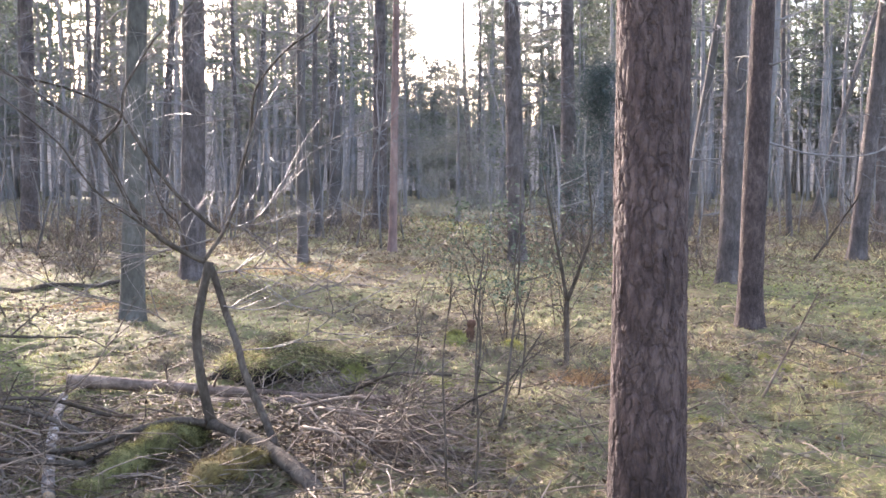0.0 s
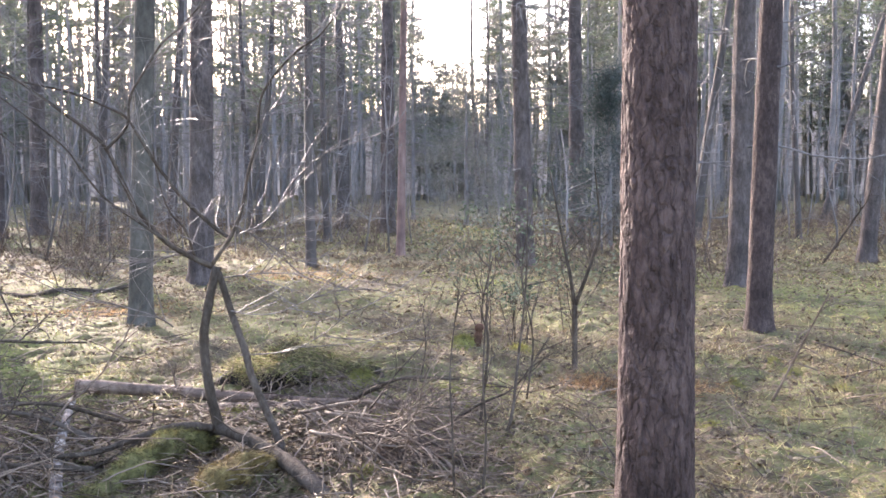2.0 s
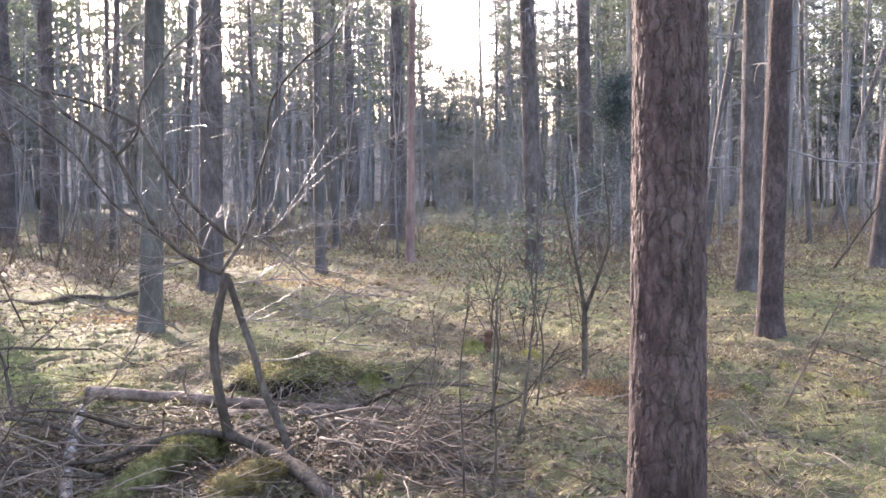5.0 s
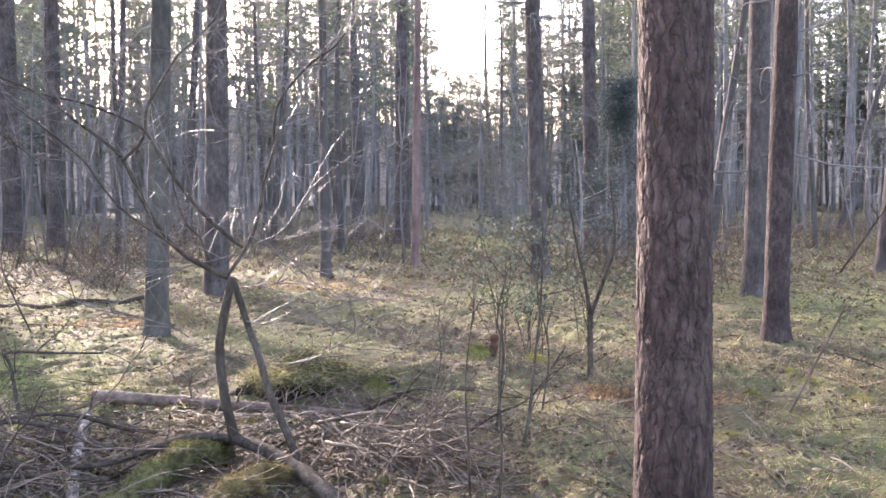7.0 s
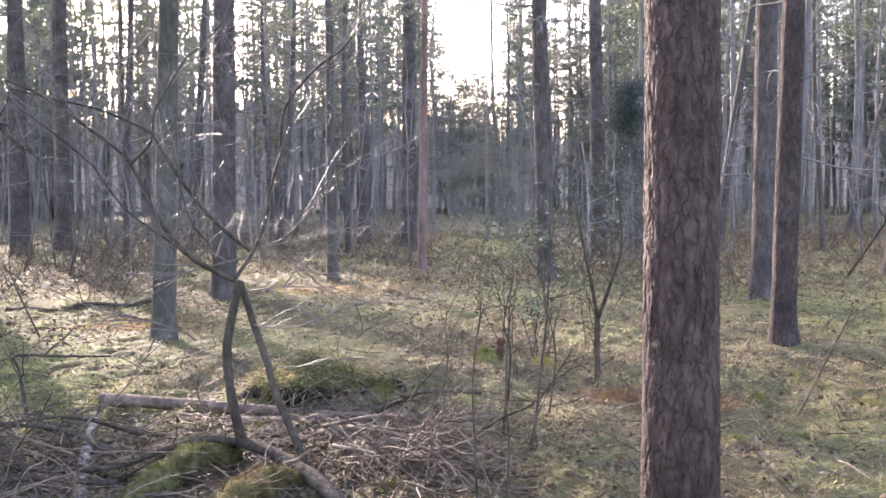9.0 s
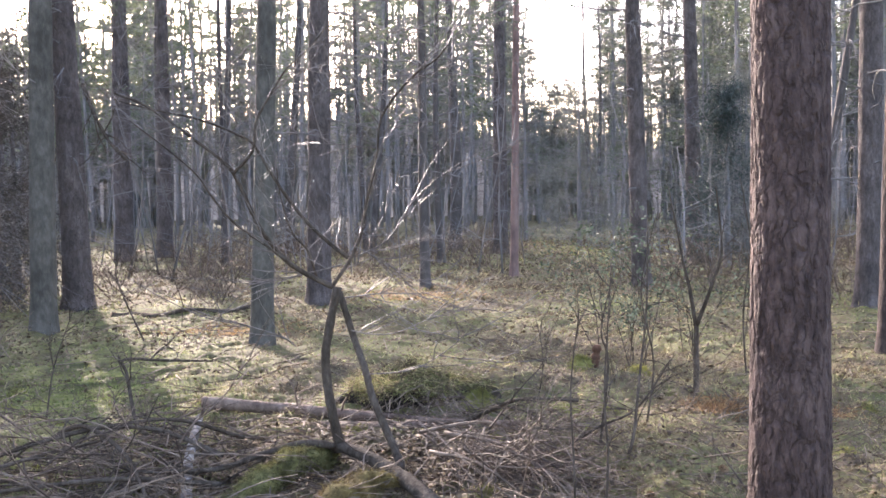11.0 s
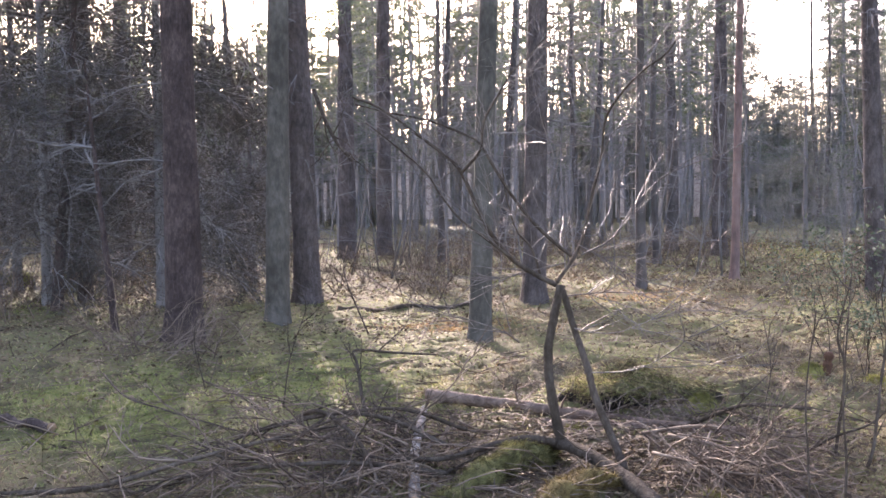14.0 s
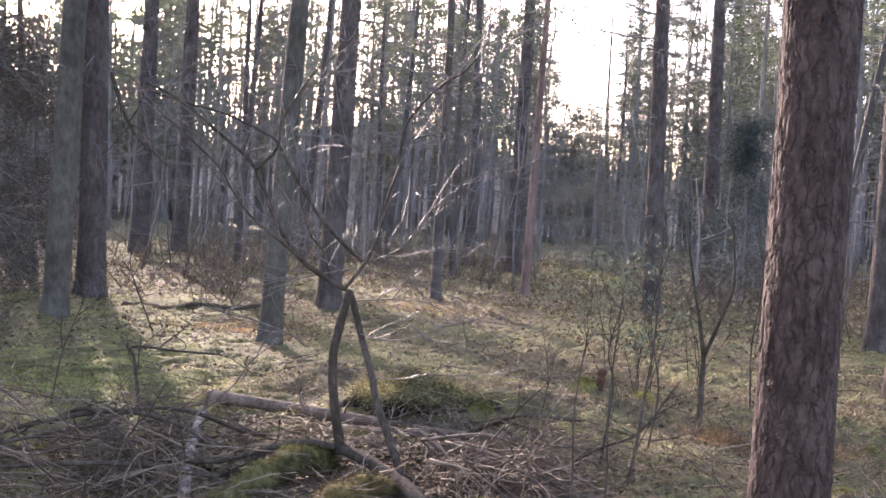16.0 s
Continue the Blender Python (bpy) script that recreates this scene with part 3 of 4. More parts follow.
# smooth grey trunks
for n, (x, y, r, lx, ly) in enumerate([(-3.60, 11.43, 0.128, 0.035, 0.011), (-6.65, 12.00, 0.165, 0.017, 0.009)]):
    tree("beech_tree", "smooth grey-green beech trunk, bare in winter", x, y, r, (lx, ly), 14, M_GREY, 36, 0.05, 0.003, 5.0, 14, 3, 2.2, 0, 0, False,
         60 + n, group="beeches", flare=0.3)
# slender bare trees
BARE = [(-2.64, 18.74, 0.095, -0.026, -0.004), (-3.35, 26.80, 0.088, 0.004, 0.001), (-3.70, 33.91, 0.213, -0.007, -0.001), (-6.51, 32.35, 0.09, -0.022, -0.004),
        (-6.08, 31.27, 0.11, 0.060, 0.014), (-13.01, 31.27, 0.28, 0.011, 0.004), (-8.98, 25.58, 0.10, 0.029, 0.010), (-9.09, 32.35, 0.165, 0.042, 0.012),
        (1.36, 46.91, 0.12, -0.037, 0.001), (1.87, 53.09, 0.12, 0.003, 0.0), (13.06, 35.19, 0.128, 0.251, -0.099), (9.35, 26.80, 0.08, -0.026, 0.009),
        (6.57, 26.80, 0.135, 0.111, -0.029), (-17.07, 28.94, 0.13, -0.049, -0.029), (-8.99, 25.77, 0.075, 0.0, 0.0), (-15.13, 20.06, 0.22, -0.008, -0.006)]
for n, (x, y, r, lx, ly) in enumerate(BARE):
    tree("bare_tree", "slender dark bare tree with fine twigs", x, y, r, (lx, ly), 12, M_BARE, 14, 0.2, 0.005, 3.0, 26, 16, 2.0, 0, 0, False, 80 + n, bend=0.06,
         group="bare trees")


# branch patterns of length 1 along x, for woods too far off to tell one from another
def far_twig():
    """A plain crooked bough with five straight twigs, of length 1 along x."""
    sh = Shape()
    p = crooked((0, 0, 0), (1, 0, 0), 1.0, 0.12, 0.03, 3)
    sh.tube(p, np.linspace(0.011, 0.004, 4), 3, tip=False)
    tips = [p[-1], p[2]]
    for k in range(5):
        q = p[1 + k % 2] + (p[2 + k % 2] - p[1 + k % 2]) * rng.uniform()
        e = q + rng.uniform(0.2, 0.45) * np.array([rng.uniform(0.3, 1.0), rng.normal(0, 0.7), rng.normal(0, 0.45)])
        sh.tube([q, e], [0.006, 0.003], 3, tip=False)
        tips.append(e)
    return np.concatenate(sh.v), sh.f, np.array(tips)


TWIG_PATTERNS = [far_twig() for _ in range(30)]


def place(sh, kit, start, way, length):
    """Sets one of the patterns at start, along way. Returns its tips."""
    v, f, tips = kit[rng.integers(len(kit))]
    d = np.asarray(way, float)
    d = d / np.linalg.norm(d)
    side = np.cross((0, 0, 1.0), d)
    side /= np.linalg.norm(side) + 1e-9
    m = np.stack([d, side, np.cross(d, side)], 0) * length
    sh.put(v @ m + start, f)
    return tips @ m + start


# ---- spruces and undergrowth ----


def spruce(x, y, tall, reach, low, mat, label, boughs=60, seed=1, needles=12, slim=0.9):
    """Drooping boughs round a thin trunk, thickly needled."""
    ob = thing("spruce_tree", label, "tree", (x, y, float(height(x, y))), "spruces")
    sh = trunk_shape(0.09, tall, 14, 0.2, (0, 0), 0.004, 0.3, seed, fine=3.0, tip=0.1)
    part("trunk", sh, M_FAR, ob)
    for _ in range(boughs):
        z = low + (tall - low) * rng.uniform(0, 1) ** 1.15
        a = rng.uniform(0, 6.283)
        ln = reach * (1.1 - slim * (z - low) / (tall - low)) * rng.uniform(0.55, 1.15)
        ends, b, f = [], Shape(), Shape()
        branchy(b, sh.axis(z), (math.cos(a), math.sin(a), rng.uniform(-0.15, 0.25)), ln, 0.014, 9, 1, 0.12, 0.06, 4, 0.7, ends)
        c = np.array([e[0] for e in ends])
        sprays(f, c, int(needles * 1.4), 0.15, 0.12, 0.012, 0.9, (0, 0, -0.7))
        bough = part("bough", b, M_FAR, ob)
        part("needles", f, mat, bough, smooth=False)
    return ob


spruce(-11.7, 13.4, 10.0, 2.3, 0.9, M_DARK, "dark dense spruce with drooping twiggy boughs", 190, 201, 13, 0.55)
spruce(-9.6, 13.6, 10.0, 1.8, 0.9, M_DARK, "dark dense spruce with drooping twiggy boughs", 150, 202, 13, 0.55)
spruce(-14.3, 15.6, 10.0, 2.4, 1.0, M_DARK, "dark dense spruce with drooping twiggy boughs", 150, 203, 14, 0.55)
# Added tree behind the pines, there to keep low sun off the left floor.
spruce(-11.0, 18.9, 4.4, 1.2, 0.4, M_DARK, "added bushy young spruce screening the low sun", 45, 208)
spruce(3.75, 23.7, 4.3, 1.15, 0.5, M_YEW, "young dark blue-green spruce behind pines", 60, 204)
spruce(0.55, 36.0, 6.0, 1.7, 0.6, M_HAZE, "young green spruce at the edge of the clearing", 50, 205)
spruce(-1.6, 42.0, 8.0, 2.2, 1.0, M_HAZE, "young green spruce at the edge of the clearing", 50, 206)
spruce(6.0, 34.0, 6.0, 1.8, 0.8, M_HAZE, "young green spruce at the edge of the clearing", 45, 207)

# dead thin stems among the spruces
for n, (x, y, r, lx, ly, tall) in enumerate([(-11.06, 12.86, 0.09, 0.05, 0.05, 6), (-8.28, 10.67, 0.045, -0.064, -0.049, 3.5), (-11.9, 14.6, 0.12, 0.0, 0.02, 9)]):
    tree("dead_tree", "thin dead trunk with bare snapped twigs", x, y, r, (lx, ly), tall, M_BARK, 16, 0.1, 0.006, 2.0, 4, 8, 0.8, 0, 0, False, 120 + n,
         bend=0.03, group="dead trees", low=0.8, dead=0.9)


# ---- distant woods ----
def far_height(az, dist):
    """How tall the woods grow towards a bearing: low at the end of the glade, tall on both sides of it."""
    if -2.0 < az < 1.5:
        return dist * rng.uniform(0.06, 0.125)
    if 1.5 <= az < 7 and rng.uniform() < 0.4:
        return dist * rng.uniform(0.08, 0.16)
    return rng.uniform(13, 18) if az < -24 else rng.uniform(16, 23)


def far_woods(n, near, far, left, right, name, label):
    wood, crown = Shape(), Shape()
    x, y = scatter(n, near, far, left, right, 0.8)
    for i in range(n):
        az, dist = math.degrees(math.atan2(x[i], y[i])), math.hypot(x[i], y[i])
        if -1.4 < az < 2.2 and dist < 62:
            continue
        tall, r = far_height(az, dist), rng.uniform(0.05, 0.16)
        lean = rng.normal(0, 0.02, 2)
        zs = np.linspace(-0.2, tall, 8)
        wob = rng.normal(0, 0.05, (8, 2)).cumsum(0)
        p = np.stack([x[i] + lean[0] * zs + wob[:, 0], y[i] + lean[1] * zs + wob[:, 1], zs], 1)
        wood.tube(p, np.linspace(r, r * 0.25, 8), 6)
        axis = lambda z: np.array([np.interp(z, zs, p[:, k]) for k in range(3)])
        for _ in range(15):
            z = tall * rng.uniform(0.10, 0.9)
            a = rng.uniform(0, 6.283)
            place(wood, TWIG_PATTERNS, axis(z), (math.cos(a), math.sin(a), rng.uniform(-0.25, 0.3)), rng.uniform(0.8, 2.4))
        low = tall * rng.uniform(0.22, 0.45)
        tiers(crown, axis, low, tall, rng.uniform(1.3, 2.3), int(4 + tall * 1.2), 36, 0.32, 0.05)
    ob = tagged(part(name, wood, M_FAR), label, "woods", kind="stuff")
    part("needles", crown, M_NEEDLE, ob, "hazy green needles", smooth=False)
    return ob


far_woods(270, 36, 95, -50, 38, "far_woods", "hazy distant pine woods behind the clearing")


def far_crowns(n):
    wood, crown = Shape(), Shape()
    x, y = scatter(n, 80, 120, -52, 40, 1.0)
    for i in range(n):
        az, dist = math.degrees(math.atan2(x[i], y[i])), math.hypot(x[i], y[i])
        tall = far_height(az, dist) * 1.15
        zs = np.linspace(-0.2, tall, 6)
        p = np.stack([x[i] + rng.normal(0, 0.15, 6), y[i] + 0 * zs, zs], 1)
        wood.tube(p, np.linspace(0.2, 0.05, 6), 5, tip=False)
        for _ in range(6):
            z = tall * (0.25 + 0.75 * rng.uniform() ** 0.8)
            a = rng.uniform(0, 6.283)
            place(wood, TWIG_PATTERNS, (x[i], y[i], z), (math.cos(a), math.sin(a), rng.uniform(-0.2, 0.3)), rng.uniform(1.0, 3.0))
        tiers(crown, lambda z: np.array([x[i], y[i], z]), tall * rng.uniform(0.15, 0.4), tall, rng.uniform(1.8, 2.8), int(5 + tall * 1.1), 34, 0.55, 0.10)
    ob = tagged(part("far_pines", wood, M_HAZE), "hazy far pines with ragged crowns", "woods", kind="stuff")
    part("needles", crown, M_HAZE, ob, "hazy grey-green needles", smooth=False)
    return ob


far_crowns(640)


def thicket(n, near, far, left, right):
    """Thin upright stems with fine twigs."""
    sh = Shape()
    x, y = scatter(n, near, far, left, right, 0.9)
    for i in range(n):
        az = math.degrees(math.atan2(x[i], y[i]))
        if -1.8 < az < 2.4 and y[i] < 50:
            continue
        tall = rng.uniform(1.2, 5.5)
        p = crooked((x[i], y[i], height(x[i], y[i])), (rng.normal(0, 0.12), rng.normal(0, 0.12), 1), tall, 0.08, 0, 6)
        sh.tube(p, np.linspace(0.018, 0.006, 7) * rng.uniform(0.6, 1.6), 4)
        for _ in range(6):
            k = rng.integers(1, 6)
            place(sh, TWIG_PATTERNS, p[k], (rng.normal(0, 1), rng.normal(0, 1), rng.uniform(0.0, 1.0)), rng.uniform(0.4, 1.3))
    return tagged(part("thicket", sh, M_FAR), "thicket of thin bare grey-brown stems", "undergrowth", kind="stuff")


thicket(460, 20, 62, -48, 36)


def low_brush(n):
    """Knee-high bare bramble and heather stems at the back of the clearing."""
    sh = Shape()
    x, y = scatter(n, 16, 48, -46, 34, 0.9)
    for i in range(n):
        az = math.degrees(math.atan2(x[i], y[i]))
        if (-2.5 < az < 3.0 and y[i] < 44) or wave(x[i], y[i], 0.45, 31) < -0.35 + 0.02 * max(0, 24 - y[i]) ** 1.2:
            continue
        for _ in range(3):
            place(sh, TWIG_PATTERNS, (x[i] + rng.normal(0, 0.2), y[i] + rng.normal(0, 0.2), height(x[i], y[i])), (rng.normal(0, 0.5), rng.normal(0, 0.5), 0.8), rng.uniform(0.35, 1.05))
    return tagged(part("bramble", sh, M_TWIG), "low reddish-brown bare bramble stems", "undergrowth", kind="stuff")


low_brush(2400)

# glowing backdrop ring: haze over the far woods put into its emission colour
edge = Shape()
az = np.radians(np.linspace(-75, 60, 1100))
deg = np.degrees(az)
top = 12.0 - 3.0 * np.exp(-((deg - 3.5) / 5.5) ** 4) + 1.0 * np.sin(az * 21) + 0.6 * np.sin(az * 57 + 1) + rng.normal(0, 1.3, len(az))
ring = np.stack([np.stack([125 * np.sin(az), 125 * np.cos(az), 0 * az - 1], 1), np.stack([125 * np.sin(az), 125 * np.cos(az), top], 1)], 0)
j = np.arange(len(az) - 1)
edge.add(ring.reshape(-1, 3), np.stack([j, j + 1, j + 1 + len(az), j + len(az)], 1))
haze_glow = bpy.data.materials.new("haze_glow")
haze_glow.use_nodes = True
mb = haze_glow.node_tree.nodes["Principled BSDF"]
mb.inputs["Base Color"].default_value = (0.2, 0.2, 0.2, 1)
mc = haze_glow.node_tree.nodes.new("ShaderNodeTexCoord")
mm = haze_glow.node_tree.nodes.new("ShaderNodeMapping")
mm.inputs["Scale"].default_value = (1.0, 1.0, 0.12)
mt = haze_glow.node_tree.nodes.new("ShaderNodeTexNoise")
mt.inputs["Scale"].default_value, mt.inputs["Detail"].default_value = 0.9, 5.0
# upright streaks of glow stand for trunks in the haze
mr = haze_glow.node_tree.nodes.new("ShaderNodeValToRGB")
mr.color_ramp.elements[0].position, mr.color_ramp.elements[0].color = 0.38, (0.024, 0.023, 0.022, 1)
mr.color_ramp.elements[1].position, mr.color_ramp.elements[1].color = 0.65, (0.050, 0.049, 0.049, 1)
haze_glow.node_tree.links.new(mc.outputs["Object"], mm.inputs[0])
haze_glow.node_tree.links.new(mm.outputs[0], mt.inputs[0])
haze_glow.node_tree.links.new(mt.outputs[0], mr.inputs[0])
haze_glow.node_tree.links.new(mr.outputs[0], mb.inputs["Emission Color"])
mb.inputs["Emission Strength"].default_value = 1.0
tagged(part("backdrop", edge, haze_glow), "glowing misty grey backdrop of the far woods", "backdrop", kind="structure")

# ---- the forked sapling ----
sapling = thing("forked_sapling", "bare forked sapling rising from a leaning mossy stem", "sapling")
stem = Shape()
p = curve([(-1.55, 6.02, 0.06), (-1.40, 5.94, 0.11), (-1.21, 5.77, 0.10), (-0.97, 5.52, 0.06), (-0.77, 5.24, 0.02), (-0.60, 5.00, -0.05)])
stem.tube(p, np.linspace(0.030, 0.050, len(p)), 14, 0.10)
part("root_stem", stem, M_STEM, sapling, "thick leaning stem with moss")
for path, r0, r1 in (([(-1.40, 5.95, 0.08), (-1.46, 5.94, 0.39), (-1.49, 5.97, 0.60), (-1.48, 5.97, 0.76), (-1.42, 6.03, 1.09)], 0.031, 0.026),
                     ([(-0.97, 5.70, 0.03), (-1.06, 5.84, 0.16), (-1.19, 5.92, 0.42), (-1.235, 5.94, 0.58), (-1.33, 6.01, 0.81), (-1.41, 6.03, 1.06)], 0.025, 0.020)):
    sh = Shape()
    p = curve(path)
    sh.tube(p, np.linspace(r0, r1, len(p)), 12, 0.09)
    part("stem", sh, M_STEM, sapling)


def sapling_limb(path, r, kids):
    """A limb of the forked sapling with its curved twigs."""
    sh = Shape()
    p = curve(path, 5)
    sh.tube(p, np.linspace(r * 0.85, max(0.0018, r * 0.3), len(p)), 7, 0.05)
    limb = part("limb", sh, M_SHOOT if r < 0.01 else M_STEM, sapling)
    for _ in range(kids * 3):
        k = rng.integers(2, len(p) - 1)
        d = p[k] - p[k - 1]
        tw = Shape()
        branchy(tw, p[k], d / np.linalg.norm(d) + rng.normal(0, 0.5, 3), rng.uniform(0.25, 0.8), 0.0034, 3, 1, 0.12, -0.02, 4, 0.8)
        part("twig", tw, M_SHOOT, limb)


sapling_limb([(-1.45, 6.03, 1.09), (-1.57, 5.97, 1.16), (-1.69, 5.90, 1.25), (-1.78, 5.84, 1.37), (-1.85, 5.77, 1.51), (-1.96, 5.71, 1.79), (-2.05, 5.64, 1.90), (-2.22, 5.58, 2.04), (-2.40, 5.51, 2.18), (-2.56, 5.45, 2.25)], 0.021, 5)
sapling_limb([(-1.93, 5.62, 1.79), (-1.82, 5.64, 1.92), (-1.80, 5.66, 2.09), (-1.71, 5.69, 2.26), (-1.63, 5.71, 2.39), (-1.52, 5.73, 2.49), (-1.39, 5.75, 2.64)], 0.011, 4)
sapling_limb([(-1.35, 6.03, 1.27), (-1.46, 6.01, 1.36), (-1.60, 5.99, 1.50), (-1.72, 5.97, 1.66), (-1.83, 5.95, 1.84), (-1.91, 5.93, 1.98), (-2.01, 5.91, 2.04), (-2.23, 5.89, 2.13), (-2.49, 5.87, 2.19), (-2.72, 5.85, 2.25)], 0.015, 5)
sapling_limb([(-1.45, 6.03, 1.10), (-1.34, 6.07, 1.27), (-1.28, 6.11, 1.43), (-1.24, 6.15, 1.66), (-1.19, 6.19, 1.89), (-1.16, 6.23, 2.15), (-0.98, 6.27, 2.39), (-0.82, 6.31, 2.51), (-0.73, 6.35, 2.63)], 0.015, 5)
sapling_limb([(-1.29, 6.03, 1.28), (-1.10, 6.03, 1.38), (-0.96, 6.04, 1.59), (-0.79, 6.04, 1.75), (-0.63, 6.04, 1.82), (-0.45, 6.05, 1.88), (-0.31, 6.05, 1.95)], 0.007, 4)
sapling_limb([(-1.68, 5.85, 1.26), (-1.80, 5.76, 1.37), (-1.96, 5.67, 1.51), (-2.05, 5.57, 1.66), (-2.10, 5.48, 1.78), (-2.23, 5.39, 1.92), (-2.41, 5.30, 2.08)], 0.010, 4)
sapling_limb([(-1.18, 6.20, 1.94), (-1.11, 6.19, 1.85), (-1.10, 6.18, 1.78), (-1.00, 6.16, 1.63), (-1.00, 6.15, 1.51)], 0.0045, 1)
sapling_limb([(-1.15, 6.20, 2.17), (-1.26, 6.22, 2.25), (-1.40, 6.25, 2.41), (-1.50, 6.28, 2.56), (-1.67, 6.30, 2.78)], 0.007, 3)
sapling_limb([(-0.98, 6.28, 2.39), (-0.82, 6.34, 2.44), (-0.66, 6.40, 2.53)], 0.006, 2)
sapling_limb([(-1.55, 6.03, 1.15), (-1.60, 6.01, 1.32), (-1.69, 5.99, 1.43), (-1.75, 5.97, 1.64), (-1.77, 5.95, 1.83)], 0.010, 3)
sapling_limb([(-1.80, 5.70, 1.47), (-1.96, 5.67, 1.57), (-2.10, 5.63, 1.70), (-2.05, 5.60, 1.76)], 0.0045, 2)
sapling_limb([(-2.21, 5.80, 1.60), (-2.25, 5.80, 1.68), (-2.22, 5.80, 1.84), (-2.24, 5.80, 2.12), (-2.19, 5.80, 2.30)], 0.0045, 1)
sapling_limb([(-1.19, 6.18, 1.95), (-1.45, 6.19, 1.98), (-1.62, 6.20, 1.99)], 0.004, 2)
sapling_limb([(-1.22, 6.15, 1.75), (-1.13, 6.17, 2.01), (-1.01, 6.18, 2.09), (-0.88, 6.20, 2.04)], 0.0045, 2)
sapling_limb([(-1.68, 5.98, 0.73), (-1.74, 5.88, 0.80), (-1.93, 5.79, 0.88), (-2.14, 5.69, 0.94), (-2.36, 5.60, 1.06), (-2.53, 5.50, 1.19)], 0.006, 2)
sapling_limb([(-1.40, 6.03, 1.02), (-1.15, 6.02, 1.05), (-0.91, 6.01, 1.05), (-0.70, 6.00, 1.07)], 0.006, 3)
sapling_limb([(-1.32, 5.95, 0.83), (-1.20, 5.94, 0.81), (-1.04, 5.93, 0.82), (-0.85, 5.91, 0.90), (-0.67, 5.90, 0.96)], 0.005, 3)
sapling_limb([(-1.26, 5.94, 0.56), (-0.95, 5.89, 0.60), (-0.73, 5.85, 0.72), (-0.55, 5.80, 0.88)], 0.005, 2)
sapling_limb([(-1.39, 6.03, 1.23), (-1.55, 5.99, 1.19), (-1.78, 5.94, 1.14), (-1.99, 5.90, 1.17)], 0.006, 3)
sapling_limb([(-1.31, 6.05, 1.34), (-1.16, 6.07, 1.26), (-0.92, 6.08, 1.12), (-0.71, 6.10, 1.17)], 0.005, 3)

# ---- logs and fallen branches ----


def log(name, label, path, r0, r1, mat, side_stubs=0, ends=M_CUT, rest=False):
    ob = thing(name, label, "log")
    p = curve(path, 8)
    if rest:
        p[:, 2] = height(p[:, 0], p[:, 1]) + r1 * 0.8
    sh = Shape()
    sh.tube(p, np.linspace(r0, r1, len(p)), 16, 0.07, tip=False)
    part("bark", sh, mat, ob)
    for q, d, r in ((p[0], p[0] - p[1], r0), (p[-1], p[-1] - p[-2], r1)):
        e = Shape()
        d = d / np.linalg.norm(d)
        e.tube([q - d * 0.03, q + d * 0.004], [r * 0.93, r * 0.9], 14, 0.05)
        part("cut_end", e, ends, ob)
    for _ in range(side_stubs):
        k = rng.integers(1, len(p) - 1)
        b = Shape()
        branchy(b, p[k], rng.normal(0, 1, 3) + (0, 0, 0.6), rng.uniform(0.1, 0.35), 0.012, 2, 1, 0.1, 0, 5)
        part("stub", b, M_TWIG, ob)
    return ob


log("log", "long pinkish-brown peeled log lying on the floor", [(-2.80, 7.36, 0.09), (-2.12, 7.30, 0.055), (-1.43, 7.21, 0.02), (-0.75, 7.11, -0.01)], 0.048, 0.038, M_LOG, 2)
log("log", "pale log with peeling bark lying on the floor", [(-2.12, 7.00, -0.02), (-1.43, 7.01, -0.01), (-0.70, 7.06, -0.01)], 0.048, 0.040, M_LOG, 0)
log("log", "thin grey fallen trunk beside the mound", [(-1.0, 6.93, 0.06), (-0.37, 6.89, 0.06), (0.10, 6.85, 0.05)], 0.022, 0.013, M_LOG, 4)
log("birch_log", "thin white birch log leaning in the brush", [(-2.56, 6.63, 0.13), (-2.40, 6.1, 0.11), (-2.34, 5.86, 0.04), (-2.10, 5.20, 0.05), (-1.95, 4.82, 0.02)], 0.026, 0.034, M_BIRCH, 3)
log("log", "short rotting log on green moss", [(-5.86, 5.95, 0.05), (-5.46, 5.82, 0.05), (-5.09, 5.74, 0.04)], 0.03, 0.042, M_BARK, 1, rest=True)
log("log", "long thin fallen trunk in the sunlit grass", [(-6.6, 13.8, 0.10), (-5.9, 14.3, 0.12), (-4.6, 15.2, 0.10)], 0.05, 0.03, M_STEM, 4, rest=True)
log("mossy_log", "short thick mossy log at the back", [(-16.2, 16.6, 0.25), (-15.5, 17.4, 0.25)], 0.16, 0.16, M_MOSS, 0, rest=True)


def fallen(label, path, r, kids=5, mat=None, twig=0.6):
    """A fallen branch with side twigs."""
    ob = thing("fallen_branch", label, "branch", group="fallen branches")
    p = curve(path, 6)
    sh = Shape()
    sh.tube(p, np.linspace(r, r * 0.45, len(p)), 8, 0.08)
    part("limb", sh, mat or M_STEM, ob)
    for _ in range(kids):
        k = rng.integers(2, len(p) - 1)
        d = p[k] - p[k - 1]
        b = Shape()
        branchy(b, p[k], d / np.linalg.norm(d) + rng.normal(0, 0.55, 3), twig * rng.uniform(0.4, 1.1), r * 0.4, 3, 2, 0.18, 0.03, 4)
        part("twig", b, mat or M_STEM, ob)
    return ob


